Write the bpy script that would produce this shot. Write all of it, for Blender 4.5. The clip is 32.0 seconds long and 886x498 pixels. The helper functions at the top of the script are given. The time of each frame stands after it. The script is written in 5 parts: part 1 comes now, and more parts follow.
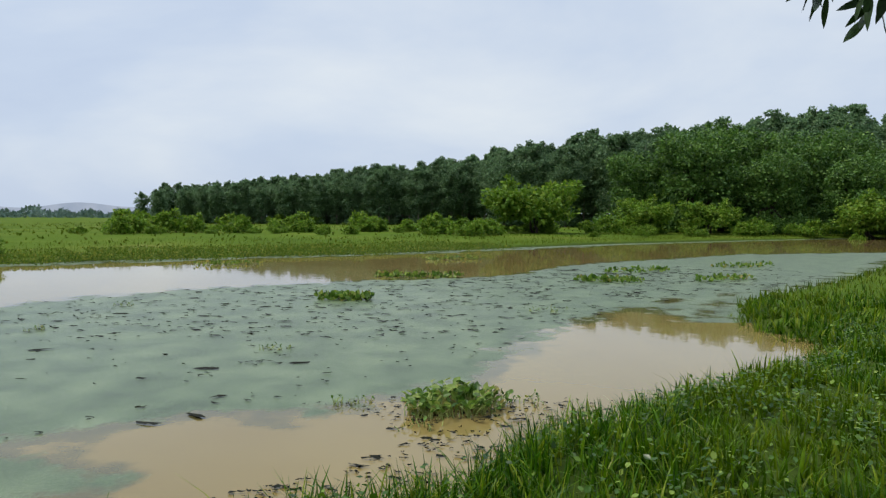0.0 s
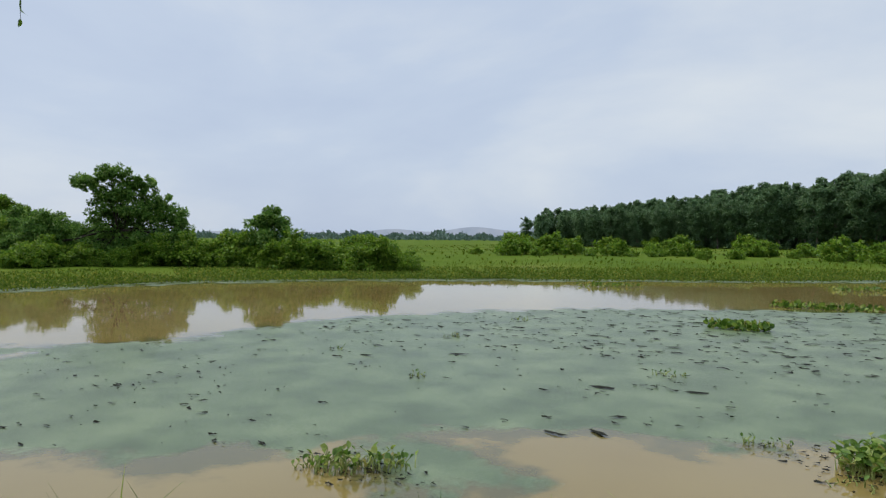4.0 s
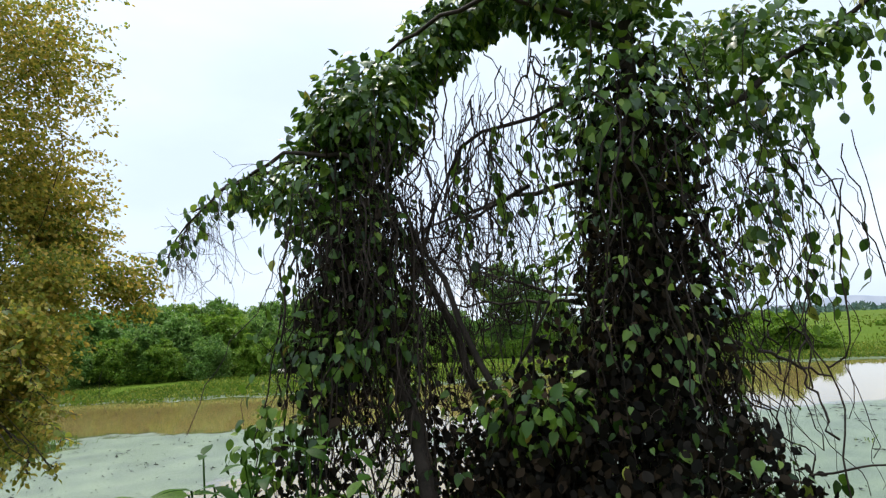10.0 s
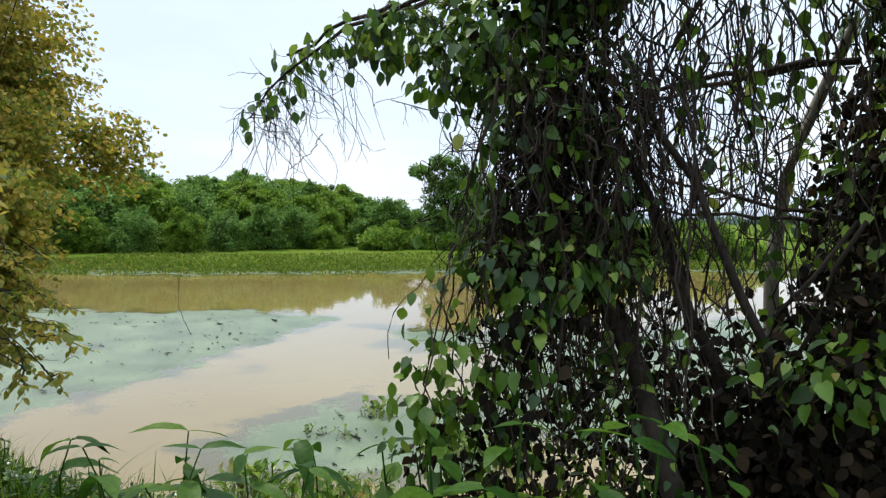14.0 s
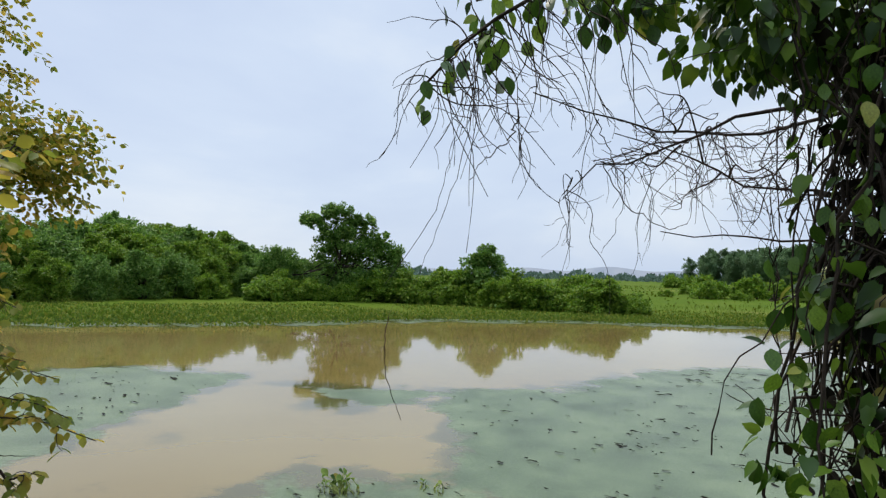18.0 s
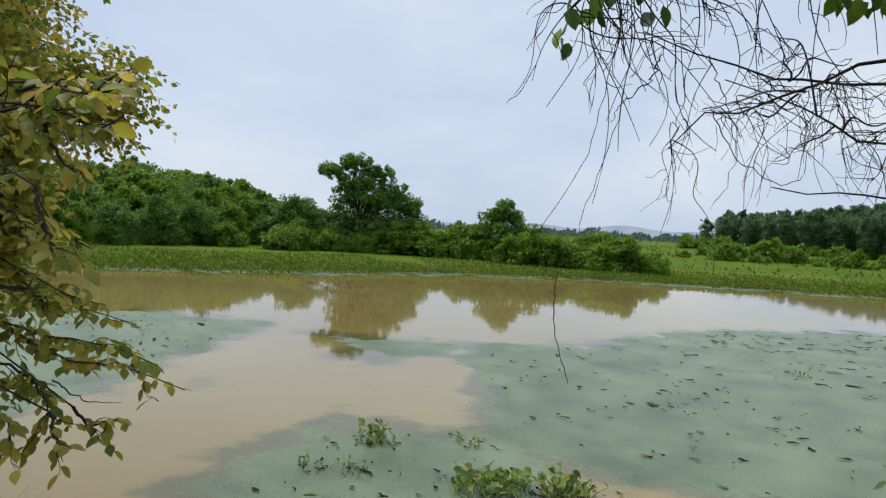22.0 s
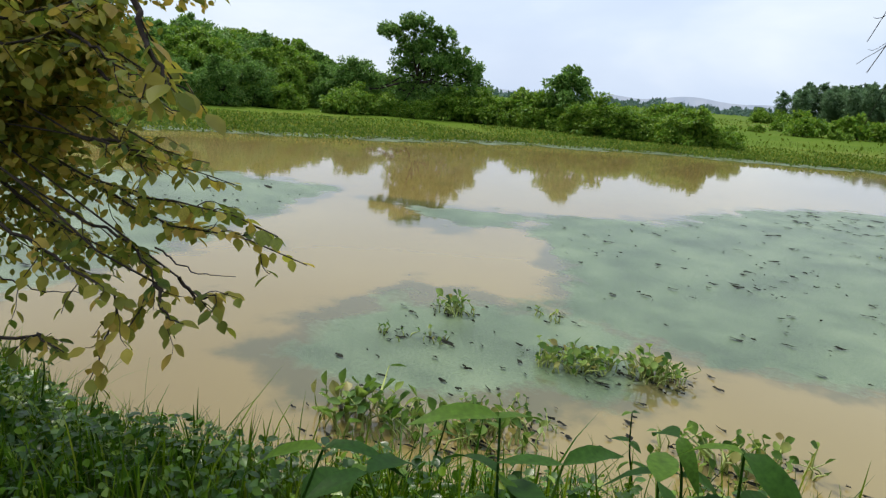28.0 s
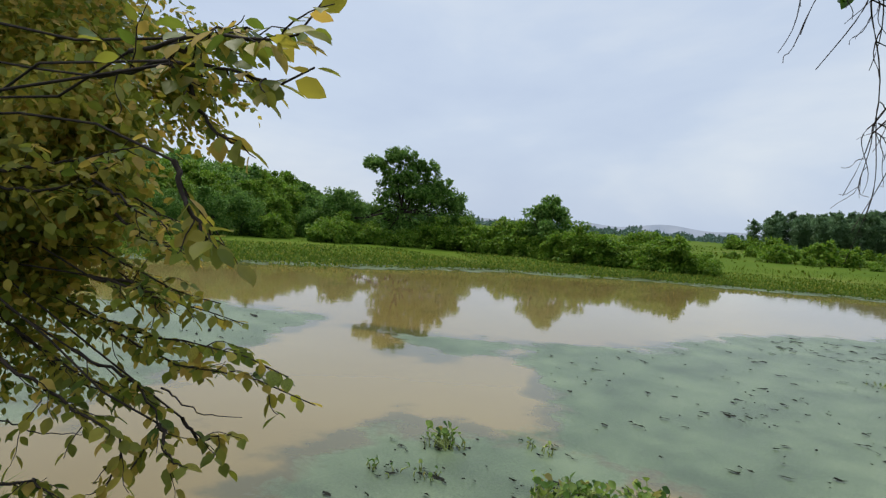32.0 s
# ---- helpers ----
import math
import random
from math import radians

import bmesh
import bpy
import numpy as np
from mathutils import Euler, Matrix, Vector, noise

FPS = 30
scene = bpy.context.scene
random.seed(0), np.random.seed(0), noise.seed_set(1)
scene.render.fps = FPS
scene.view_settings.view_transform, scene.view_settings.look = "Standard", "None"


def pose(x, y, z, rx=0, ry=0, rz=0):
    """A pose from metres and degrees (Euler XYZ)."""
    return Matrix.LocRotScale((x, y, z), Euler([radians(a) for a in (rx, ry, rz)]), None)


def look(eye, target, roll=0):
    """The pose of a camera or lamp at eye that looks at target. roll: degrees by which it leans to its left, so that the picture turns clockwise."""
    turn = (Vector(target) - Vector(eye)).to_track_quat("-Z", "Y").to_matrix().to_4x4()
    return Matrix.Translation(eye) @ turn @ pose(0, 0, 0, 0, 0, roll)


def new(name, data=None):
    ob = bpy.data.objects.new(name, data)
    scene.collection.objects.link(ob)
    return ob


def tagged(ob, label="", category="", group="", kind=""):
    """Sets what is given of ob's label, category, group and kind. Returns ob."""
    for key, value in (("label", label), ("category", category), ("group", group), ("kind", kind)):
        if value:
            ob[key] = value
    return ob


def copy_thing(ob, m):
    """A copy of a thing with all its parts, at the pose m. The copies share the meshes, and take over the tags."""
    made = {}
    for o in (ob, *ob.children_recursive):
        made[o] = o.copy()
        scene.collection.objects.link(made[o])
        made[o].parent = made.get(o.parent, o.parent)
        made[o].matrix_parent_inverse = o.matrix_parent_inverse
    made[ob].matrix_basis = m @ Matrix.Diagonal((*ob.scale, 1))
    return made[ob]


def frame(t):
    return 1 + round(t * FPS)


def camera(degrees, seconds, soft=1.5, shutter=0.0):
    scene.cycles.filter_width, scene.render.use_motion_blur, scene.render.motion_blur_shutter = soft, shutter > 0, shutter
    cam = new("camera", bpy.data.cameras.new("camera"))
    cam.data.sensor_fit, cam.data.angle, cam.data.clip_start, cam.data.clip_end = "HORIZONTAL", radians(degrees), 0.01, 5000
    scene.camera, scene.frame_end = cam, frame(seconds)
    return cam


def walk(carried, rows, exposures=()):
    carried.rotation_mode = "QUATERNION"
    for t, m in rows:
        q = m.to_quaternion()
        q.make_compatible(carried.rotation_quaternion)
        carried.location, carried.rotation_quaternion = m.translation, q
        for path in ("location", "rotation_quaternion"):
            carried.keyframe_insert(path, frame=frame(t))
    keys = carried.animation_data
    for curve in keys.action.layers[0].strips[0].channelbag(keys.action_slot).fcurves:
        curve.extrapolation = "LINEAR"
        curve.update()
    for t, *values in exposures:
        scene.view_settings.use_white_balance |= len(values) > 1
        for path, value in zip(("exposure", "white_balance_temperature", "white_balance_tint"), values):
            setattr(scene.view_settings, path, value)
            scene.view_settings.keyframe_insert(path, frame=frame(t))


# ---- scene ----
import itertools

cam = camera(66.63, 32.0, soft=1.3)
# seconds, eye, target, roll
PATH = [
    (0, (0.054, 0.426, 2.11), (0.038, 2.423, 2.015), 0.3),
    (0.5, (0.099, 0.396, 2.123), (0.455, 2.363, 2.091), 0.8),
    (1, (0.113, 0.373, 2.13), (0.586, 2.316, 2.146), 0.7),
    (1.5, (0.067, 0.386, 2.119), (0.473, 2.345, 2.119), 2.2),
    (2, (0.035, 0.391, 2.115), (0.294, 2.375, 2.12), 2.8),
    (2.5, (-0.013, 0.402, 2.107), (0.053, 2.4, 2.072), 2.6),
    (3, (-0.073, 0.436, 2.088), (-0.312, 2.42, 2.005), 1.6),
    (3.5, (-0.187, 0.455, 2.082), (-0.888, 2.327, 2.011), 0.2),
    (4, (-0.282, 0.4, 2.082), (-1.325, 2.107, 2.049), 0.5),
    (4.5, (-0.372, 0.255, 2.099), (-1.613, 1.823, 2.135), 1.3),
    (6.5, (-0.971, -0.255, 2.064), (-2.419, 1.108, 2.279), 6.8),
    (7, (-1.096, -0.447, 2.095), (-2.711, 0.723, 2.245), 2.0),
    (7.5, (-1.303, -0.532, 2.08), (-2.929, 0.6, 2.355), 1.8),
    (8, (-1.522, -0.648, 2.082), (-3.217, 0.378, 2.354), 0.3),
    (8.5, (-1.722, -0.789, 2.113), (-3.434, 0.226, 2.313), -2.3),
    (9, (-1.922, -0.899, 2.083), (-3.639, 0.088, 2.359), -1.9),
    (9.5, (-2.146, -0.966, 2.091), (-3.827, 0.082, 2.371), -2.0),
    (10, (-2.345, -1.192, 2.099), (-4.049, -0.174, 2.342), -3.3),
    (10.5, (-2.46, -1.266, 2.188), (-4.279, -0.451, 2.356), -1.6),
    (11, (-2.609, -1.348, 2.175), (-4.45, -0.586, 2.358), -1.2),
    (11.5, (-2.798, -1.461, 2.207), (-4.57, -0.583, 2.505), -0.4),
    (12, (-2.975, -1.568, 2.245), (-4.666, -0.53, 2.499), -4.4),
    (12.5, (-3.094, -1.591, 2.247), (-4.751, -0.477, 2.368), -1.9),
    (13, (-3.304, -1.558, 2.205), (-4.958, -0.437, 2.116), 2.4),
    (13.5, (-3.461, -1.564, 2.194), (-5.11, -0.438, 2.087), 1.5),
    (15.5, (-4.076, -1.769, 2.155), (-5.402, -0.271, 2.149), -0.1),
    (16, (-4.275, -1.827, 2.121), (-5.694, -0.416, 2.151), 2.2),
    (16.5, (-4.485, -1.804, 2.093), (-5.953, -0.451, 1.972), 3.2),
    (17, (-4.659, -1.836, 2.101), (-6.116, -0.466, 2.082), -1.4),
    (17.5, (-4.778, -1.849, 2.098), (-6.196, -0.44, 2.114), 1.2),
    (18, (-4.892, -1.825, 2.094), (-6.244, -0.353, 2.167), 1.6),
    (18.5, (-4.967, -1.823, 2.054), (-6.426, -0.457, 1.98), 4.3),
    (19, (-5.006, -1.827, 2.041), (-6.452, -0.45, 1.922), 5.3),
    (19.5, (-5.051, -1.857, 2.043), (-6.487, -0.471, 1.913), 4.7),
    (20, (-5.106, -1.914, 2.042), (-6.55, -0.534, 1.926), 4.8),
    (20.5, (-5.138, -1.935, 2.038), (-6.6, -0.576, 1.909), 4.3),
    (21, (-5.146, -1.971, 2.032), (-6.641, -0.646, 1.924), 3.8),
    (21.5, (-5.18, -1.961, 2.047), (-6.684, -0.65, 1.925), 2.7),
    (22, (-5.184, -1.912, 2.072), (-6.561, -0.463, 2.007), 3.2),
    (22.5, (-5.218, -1.866, 2.04), (-6.423, -0.27, 1.988), 5.1),
    (23, (-5.244, -1.811, 2.06), (-6.315, -0.122, 2.003), 7.9),
    (23.5, (-5.289, -1.798, 2.057), (-6.273, -0.058, 1.987), 6.3),
    (24, (-5.36, -1.878, 2.042), (-6.385, -0.161, 1.988), 2.4),
    (24.5, (-5.452, -1.949, 2.039), (-6.593, -0.308, 1.962), 4.0),
    (26.5, (-5.615, -1.901, 2.047), (-6.953, -0.419, 1.933), 3.4),
    (27, (-5.655, -1.874, 1.999), (-7.119, -0.577, 1.585), 5.1),
    (27.5, (-5.644, -1.86, 1.984), (-7.08, -0.554, 1.502), 5.0),
    (28, (-5.632, -1.854, 2.007), (-7.064, -0.535, 1.549), 4.5),
    (28.5, (-5.597, -1.825, 2.01), (-6.902, -0.364, 1.608), 3.5),
    (29, (-5.569, -1.813, 2.015), (-6.754, -0.245, 1.639), 2.4),
    (29.5, (-5.541, -1.802, 2.021), (-6.658, -0.184, 1.656), 0.7),
    (30, (-5.569, -1.813, 2.055), (-6.689, -0.174, 1.81), 0.7),
    (30.5, (-5.572, -1.865, 2.059), (-6.802, -0.295, 1.91), 3.7),
    (31, (-5.548, -1.908, 2.064), (-6.836, -0.381, 1.954), 2.5),
    (31.5, (-5.584, -1.88, 2.058), (-6.928, -0.403, 1.954), 1.8),
    (32, (-5.638, -1.934, 2.043), (-7.093, -0.564, 1.957), 4.3),
]
EXPO = [(0, -0.1), (2, -0.12), (3, -0.22), (4.5, -0.2), (6.5, 0.1), (8, 0.25), (10, 0.5), (14, 0.5), (17, 0.2), (19, -0.05), (24.5, -0.06), (26.5, 0.0), (27.1, 0.0), (28, 0.22), (29, 0.18), (30, 0.05), (32, -0.12)]
walk(cam, [(t, look(eye, target, roll)) for t, eye, target, roll in PATH], EXPO)

# ---------------------------------------------------------------- sky and sun
world = bpy.data.worlds.new("sky")
scene.world = world
world.use_nodes = True
wn, wl = world.node_tree.nodes, world.node_tree.links
wn.clear()
SUN_AZ, SUN_EL = radians(-82), radians(58)


def build_world():
    sky = wn.new("ShaderNodeTexSky")
    sky.sky_type = "NISHITA"
    sky.sun_disc = False
    sky.sun_elevation = SUN_EL
    sky.sun_rotation = SUN_AZ
    sky.air_density, sky.dust_density = 1.0, 3.0
    tint = wn.new("ShaderNodeMixRGB")
    tint.blend_type = "MULTIPLY"
    tint.inputs[0].default_value = 1.0
    tint.inputs[2].default_value = (0.1, 0.1, 0.1, 1)
    wl.new(sky.outputs[0], tint.inputs[1])
    co = wn.new("ShaderNodeTexCoord")
    mp = wn.new("ShaderNodeMapping")
    mp.inputs["Scale"].default_value = (1.0, 1.0, 2.6)
    wl.new(co.outputs["Generated"], mp.inputs["Vector"])
    nz = wn.new("ShaderNodeTexNoise")
    nz.inputs["Scale"].default_value = 1.5
    nz.inputs["Detail"].default_value = 6
    nz.inputs["Roughness"].default_value = 0.52
    nz.inputs["Distortion"].default_value = 0.25
    wl.new(mp.outputs[0], nz.inputs["Vector"])
    ramp = wn.new("ShaderNodeValToRGB")
    e = ramp.color_ramp.elements
    e[0].position, e[0].color = 0.38, (0.58, 0.69, 0.89, 1)
    e[1].position, e[1].color = 0.72, (0.86, 0.93, 1.0, 1)
    m = ramp.color_ramp.elements.new(0.52)
    m.color = (0.65, 0.76, 0.935, 1)
    wl.new(nz.outputs[0], ramp.inputs[0])
    mix = wn.new("ShaderNodeMixRGB")
    mix.inputs[0].default_value = 0.88
    wl.new(tint.outputs[0], mix.inputs[1])
    wl.new(ramp.outputs[0], mix.inputs[2])
    bg = wn.new("ShaderNodeBackground")
    sep = wn.new("ShaderNodeSeparateXYZ")
    wl.new(co.outputs["Generated"], sep.inputs[0])
    rise = wn.new("ShaderNodeMapRange")
    rise.interpolation_type = "SMOOTHSTEP"
    rise.inputs["From Min"].default_value, rise.inputs["From Max"].default_value = 0.35, 1.0
    rise.inputs["To Min"].default_value, rise.inputs["To Max"].default_value = 1.0, 2.5
    wl.new(sep.outputs[2], rise.inputs[0])
    wl.new(rise.outputs[0], bg.inputs["Strength"])
    wl.new(mix.outputs[0], bg.inputs[0])
    out = wn.new("ShaderNodeOutputWorld")
    wl.new(bg.outputs[0], out.inputs[0])


build_world()
sun_data = bpy.data.lights.new("sun", "SUN")
sun_data.energy, sun_data.angle, sun_data.color = 2.9, radians(10), (1.0, 0.94, 0.82)
sun = new("sun", sun_data)
sun.matrix_world = look((0, 0, 60), Vector((0, 0, 60)) - Vector((math.sin(SUN_AZ) * math.cos(SUN_EL), math.cos(SUN_AZ) * math.cos(SUN_EL), math.sin(SUN_EL))))


# ---------------------------------------------------------------- materials
def material(name):
    m = bpy.data.materials.new(name)
    m.use_nodes = True
    m.node_tree.nodes.clear()
    return m, m.node_tree.nodes, m.node_tree.links


def ramp_node(n, stops):
    r = n.new("ShaderNodeValToRGB")
    e = r.color_ramp.elements
    while len(e) < len(stops):
        e.new(0.5)
    for k, (p, c) in zip(e, stops):
        k.position, k.color = p, (*c, 1)
    return r


def noise_node(n, l, scale, detail=4, coord="Object", rough=0.55):
    co = n.new("ShaderNodeTexCoord")
    z = n.new("ShaderNodeTexNoise")
    z.inputs["Scale"].default_value, z.inputs["Detail"].default_value, z.inputs["Roughness"].default_value = scale, detail, rough
    l.new(co.outputs[coord], z.inputs["Vector"])
    return z


def leaf_material(name, stops, translucent=0.3, rough=0.45, patch=0.0, patch_colour=(0.2, 0.2, 0.02), patch_scale=0.6, gloss=0.28):
    """Leaves: a colour for each leaf, a little light through the blade."""
    m, n, l = material(name)
    geo = n.new("ShaderNodeNewGeometry")
    info = n.new("ShaderNodeObjectInfo")
    add = n.new("ShaderNodeMath")
    add.operation = "ADD"
    l.new(geo.outputs["Random Per Island"], add.inputs[0])
    l.new(info.outputs["Random"], add.inputs[1])
    frac = n.new("ShaderNodeMath")
    frac.operation = "FRACT"
    l.new(add.outputs[0], frac.inputs[0])
    r = ramp_node(n, stops)
    l.new(frac.outputs[0], r.inputs[0])
    colour = r.outputs[0]
    if patch:
        z = noise_node(n, l, patch_scale, 3)
        lim = n.new("ShaderNodeMapRange")
        lim.inputs["From Min"].default_value, lim.inputs["From Max"].default_value, lim.inputs["To Max"].default_value = 0.45, 0.7, patch
        l.new(z.outputs[0], lim.inputs[0])
        mx = n.new("ShaderNodeMixRGB")
        mx.inputs[2].default_value = (*patch_colour, 1)
        l.new(lim.outputs[0], mx.inputs[0])
        l.new(colour, mx.inputs[1])
        colour = mx.outputs[0]
    spot = noise_node(n, l, 11.0, 3)
    tone = n.new("ShaderNodeMapRange")
    tone.inputs["From Min"].default_value, tone.inputs["From Max"].default_value = 0.3, 0.7
    tone.inputs["To Min"].default_value, tone.inputs["To Max"].default_value = 0.7, 1.25
    l.new(spot.outputs[0], tone.inputs[0])
    mott = n.new("ShaderNodeVectorMath")
    mott.operation = "SCALE"
    l.new(colour, mott.inputs[0])
    l.new(tone.outputs[0], mott.inputs["Scale"])
    colour = mott.outputs[0]
    p = n.new("ShaderNodeBsdfPrincipled")
    p.inputs["Roughness"].default_value = rough
    p.inputs["Specular IOR Level"].default_value = gloss
    l.new(colour, p.inputs["Base Color"])
    t = n.new("ShaderNodeBsdfTranslucent")
    l.new(colour, t.inputs["Color"])
    mix = n.new("ShaderNodeMixShader")
    mix.inputs[0].default_value = translucent
    l.new(p.outputs[0], mix.inputs[1])
    l.new(t.outputs[0], mix.inputs[2])
    out = n.new("ShaderNodeOutputMaterial")
    l.new(mix.outputs[0], out.inputs[0])
    return m


def rough_material(name, stops, scale, rough=0.85, bump=0.4, fine=6.0):
    """Bark, mud, dry stuff: noise at two scales with relief."""
    m, n, l = material(name)
    a, b = noise_node(n, l, scale, 6), noise_node(n, l, scale * fine, 4)
    mixv = n.new("ShaderNodeMath")
    mixv.operation = "MULTIPLY_ADD"
    mixv.inputs[1].default_value = 0.35
    l.new(b.outputs[0], mixv.inputs[0])
    sc = n.new("ShaderNodeMath")
    sc.operation = "MULTIPLY"
    sc.inputs[1].default_value = 0.65
    l.new(a.outputs[0], sc.inputs[0])
    l.new(sc.outputs[0], mixv.inputs[2])
    r = ramp_node(n, stops)
    l.new(mixv.outputs[0], r.inputs[0])
    p = n.new("ShaderNodeBsdfPrincipled")
    p.inputs["Roughness"].default_value = rough
    p.inputs["Specular IOR Level"].default_value = 0.15
    l.new(r.outputs[0], p.inputs["Base Color"])
    bp = n.new("ShaderNodeBump")
    bp.inputs["Strength"].default_value, bp.inputs["Distance"].default_value = bump, 0.02
    l.new(mixv.outputs[0], bp.inputs["Height"])
    l.new(bp.outputs[0], p.inputs["Normal"])
    out = n.new("ShaderNodeOutputMaterial")
    l.new(p.outputs[0], out.inputs[0])
    return m


def ground_material():
    m, n, l = material("ground")
    big, fine = noise_node(n, l, 0.09, 6), noise_node(n, l, 3.0, 5)
    green = ramp_node(n, [(0.3, (0.045, 0.08, 0.007)), (0.5, (0.062, 0.1, 0.008)), (0.62, (0.085, 0.115, 0.014)), (0.75, (0.15, 0.145, 0.04))])
    l.new(big.outputs[0], green.inputs[0])
    soil = ramp_node(n, [(0.3, (0.016, 0.032, 0.005)), (0.7, (0.042, 0.06, 0.012))])
    l.new(fine.outputs[0], soil.inputs[0])
    at = n.new("ShaderNodeAttribute")
    at.attribute_name = "soil"
    mx = n.new("ShaderNodeMixRGB")
    l.new(at.outputs["Fac"], mx.inputs[0])
    l.new(green.outputs[0], mx.inputs[1])
    l.new(soil.outputs[0], mx.inputs[2])
    p = n.new("ShaderNodeBsdfPrincipled")
    p.inputs["Roughness"].default_value = 0.95
    p.inputs["Specular IOR Level"].default_value = 0.04
    l.new(mx.outputs[0], p.inputs["Base Color"])
    bp = n.new("ShaderNodeBump")
    bp.inputs["Strength"].default_value, bp.inputs["Distance"].default_value = 0.8, 0.08
    l.new(fine.outputs[0], bp.inputs["Height"])
    l.new(bp.outputs[0], p.inputs["Normal"])
    out = n.new("ShaderNodeOutputMaterial")
    l.new(p.outputs[0], out.inputs[0])
    return m


def water_material():
    """Muddy water with a film of duckweed where the attribute 'weed' says so."""
    m, n, l = material("pond_water")
    big = noise_node(n, l, 0.15, 4)
    mud = ramp_node(n, [(0.3, (0.168, 0.12, 0.037)), (0.7, (0.196, 0.15, 0.056))])
    l.new(big.outputs[0], mud.inputs[0])
    w = n.new("ShaderNodeBsdfPrincipled")
    w.inputs["Roughness"].default_value = 0.035
    w.inputs["IOR"].default_value = 1.45
    rip = noise_node(n, l, 2.5, 3)
    bp = n.new("ShaderNodeBump")
    bp.inputs["Strength"].default_value, bp.inputs["Distance"].default_value = 0.06, 0.02
    l.new(rip.outputs[0], bp.inputs["Height"])
    l.new(bp.outputs[0], w.inputs["Normal"])
    f1, f2 = noise_node(n, l, 1.2, 5), noise_node(n, l, 42.0, 5, rough=0.75)
    film = ramp_node(n, [(0.40, (0.032, 0.053, 0.023)), (0.5, (0.077, 0.114, 0.054)), (0.59, (0.138, 0.177, 0.09))])
    speck = n.new("ShaderNodeMath")
    speck.operation = "MULTIPLY_ADD"
    speck.inputs[1].default_value = 0.62
    half = n.new("ShaderNodeMath")
    half.operation = "MULTIPLY"
    half.inputs[1].default_value = 0.38
    l.new(f1.outputs[0], half.inputs[0])
    l.new(f2.outputs[0], speck.inputs[0])
    l.new(half.outputs[0], speck.inputs[2])
    l.new(speck.outputs[0], film.inputs[0])
    d = n.new("ShaderNodeBsdfPrincipled")
    d.inputs["Roughness"].default_value = 0.36
    d.inputs["Specular IOR Level"].default_value = 0.35
    l.new(film.outputs[0], d.inputs["Base Color"])
    b2 = n.new("ShaderNodeBump")
    b2.inputs["Strength"].default_value, b2.inputs["Distance"].default_value = 0.5, 0.01
    l.new(f2.outputs[0], b2.inputs["Height"])
    l.new(b2.outputs[0], d.inputs["Normal"])
    at = n.new("ShaderNodeAttribute")
    at.attribute_name = "weed"
    e1 = noise_node(n, l, 1.1, 9, rough=0.66)
    su = n.new("ShaderNodeMath")
    su.operation = "MULTIPLY_ADD"
    su.inputs[1].default_value, su.inputs[2].default_value = 1.7, -0.85
    l.new(e1.outputs[0], su.inputs[0])
    ad = n.new("ShaderNodeMath")
    ad.operation = "ADD"
    l.new(su.outputs[0], ad.inputs[0])
    l.new(at.outputs["Fac"], ad.inputs[1])
    e2 = noise_node(n, l, 0.8, 6, rough=0.6)
    ad2 = n.new("ShaderNodeMath")
    ad2.operation = "MULTIPLY_ADD"
    ad2.inputs[1].default_value = 1.9
    l.new(e2.outputs[0], ad2.inputs[0])
    l.new(at.outputs["Fac"], ad2.inputs[2])
    under = n.new("ShaderNodeMapRange")
    under.interpolation_type = "SMOOTHSTEP"
    under.inputs["From Min"].default_value, under.inputs["From Max"].default_value, under.inputs["To Max"].default_value = 1.12, 1.42, 0.8
    l.new(ad2.outputs[0], under.inputs[0])
    silt = n.new("ShaderNodeMixRGB")
    silt.inputs[2].default_value = (0.062, 0.062, 0.026, 1)
    l.new(under.outputs[0], silt.inputs[0])
    l.new(mud.outputs[0], silt.inputs[1])
    l.new(silt.outputs[0], w.inputs["Base Color"])
    mr = n.new("ShaderNodeMapRange")
    mr.inputs["From Min"].default_value, mr.inputs["From Max"].default_value, mr.inputs["To Max"].default_value = 0.41, 0.61, 0.93
    l.new(ad.outputs[0], mr.inputs[0])
    mix = n.new("ShaderNodeMixShader")
    l.new(mr.outputs[0], mix.inputs[0])
    l.new(w.outputs[0], mix.inputs[1])
    l.new(d.outputs[0], mix.inputs[2])
    out = n.new("ShaderNodeOutputMaterial")
    l.new(mix.outputs[0], out.inputs[0])
    return m


def haze_glow_material(name, low, high):
    """Far backdrop that glows by itself, with haze painted into its colours."""
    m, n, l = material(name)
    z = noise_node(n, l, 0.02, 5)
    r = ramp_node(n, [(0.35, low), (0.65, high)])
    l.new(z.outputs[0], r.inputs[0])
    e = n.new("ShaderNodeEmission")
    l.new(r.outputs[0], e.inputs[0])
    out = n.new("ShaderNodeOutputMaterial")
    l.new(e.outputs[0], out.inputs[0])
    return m


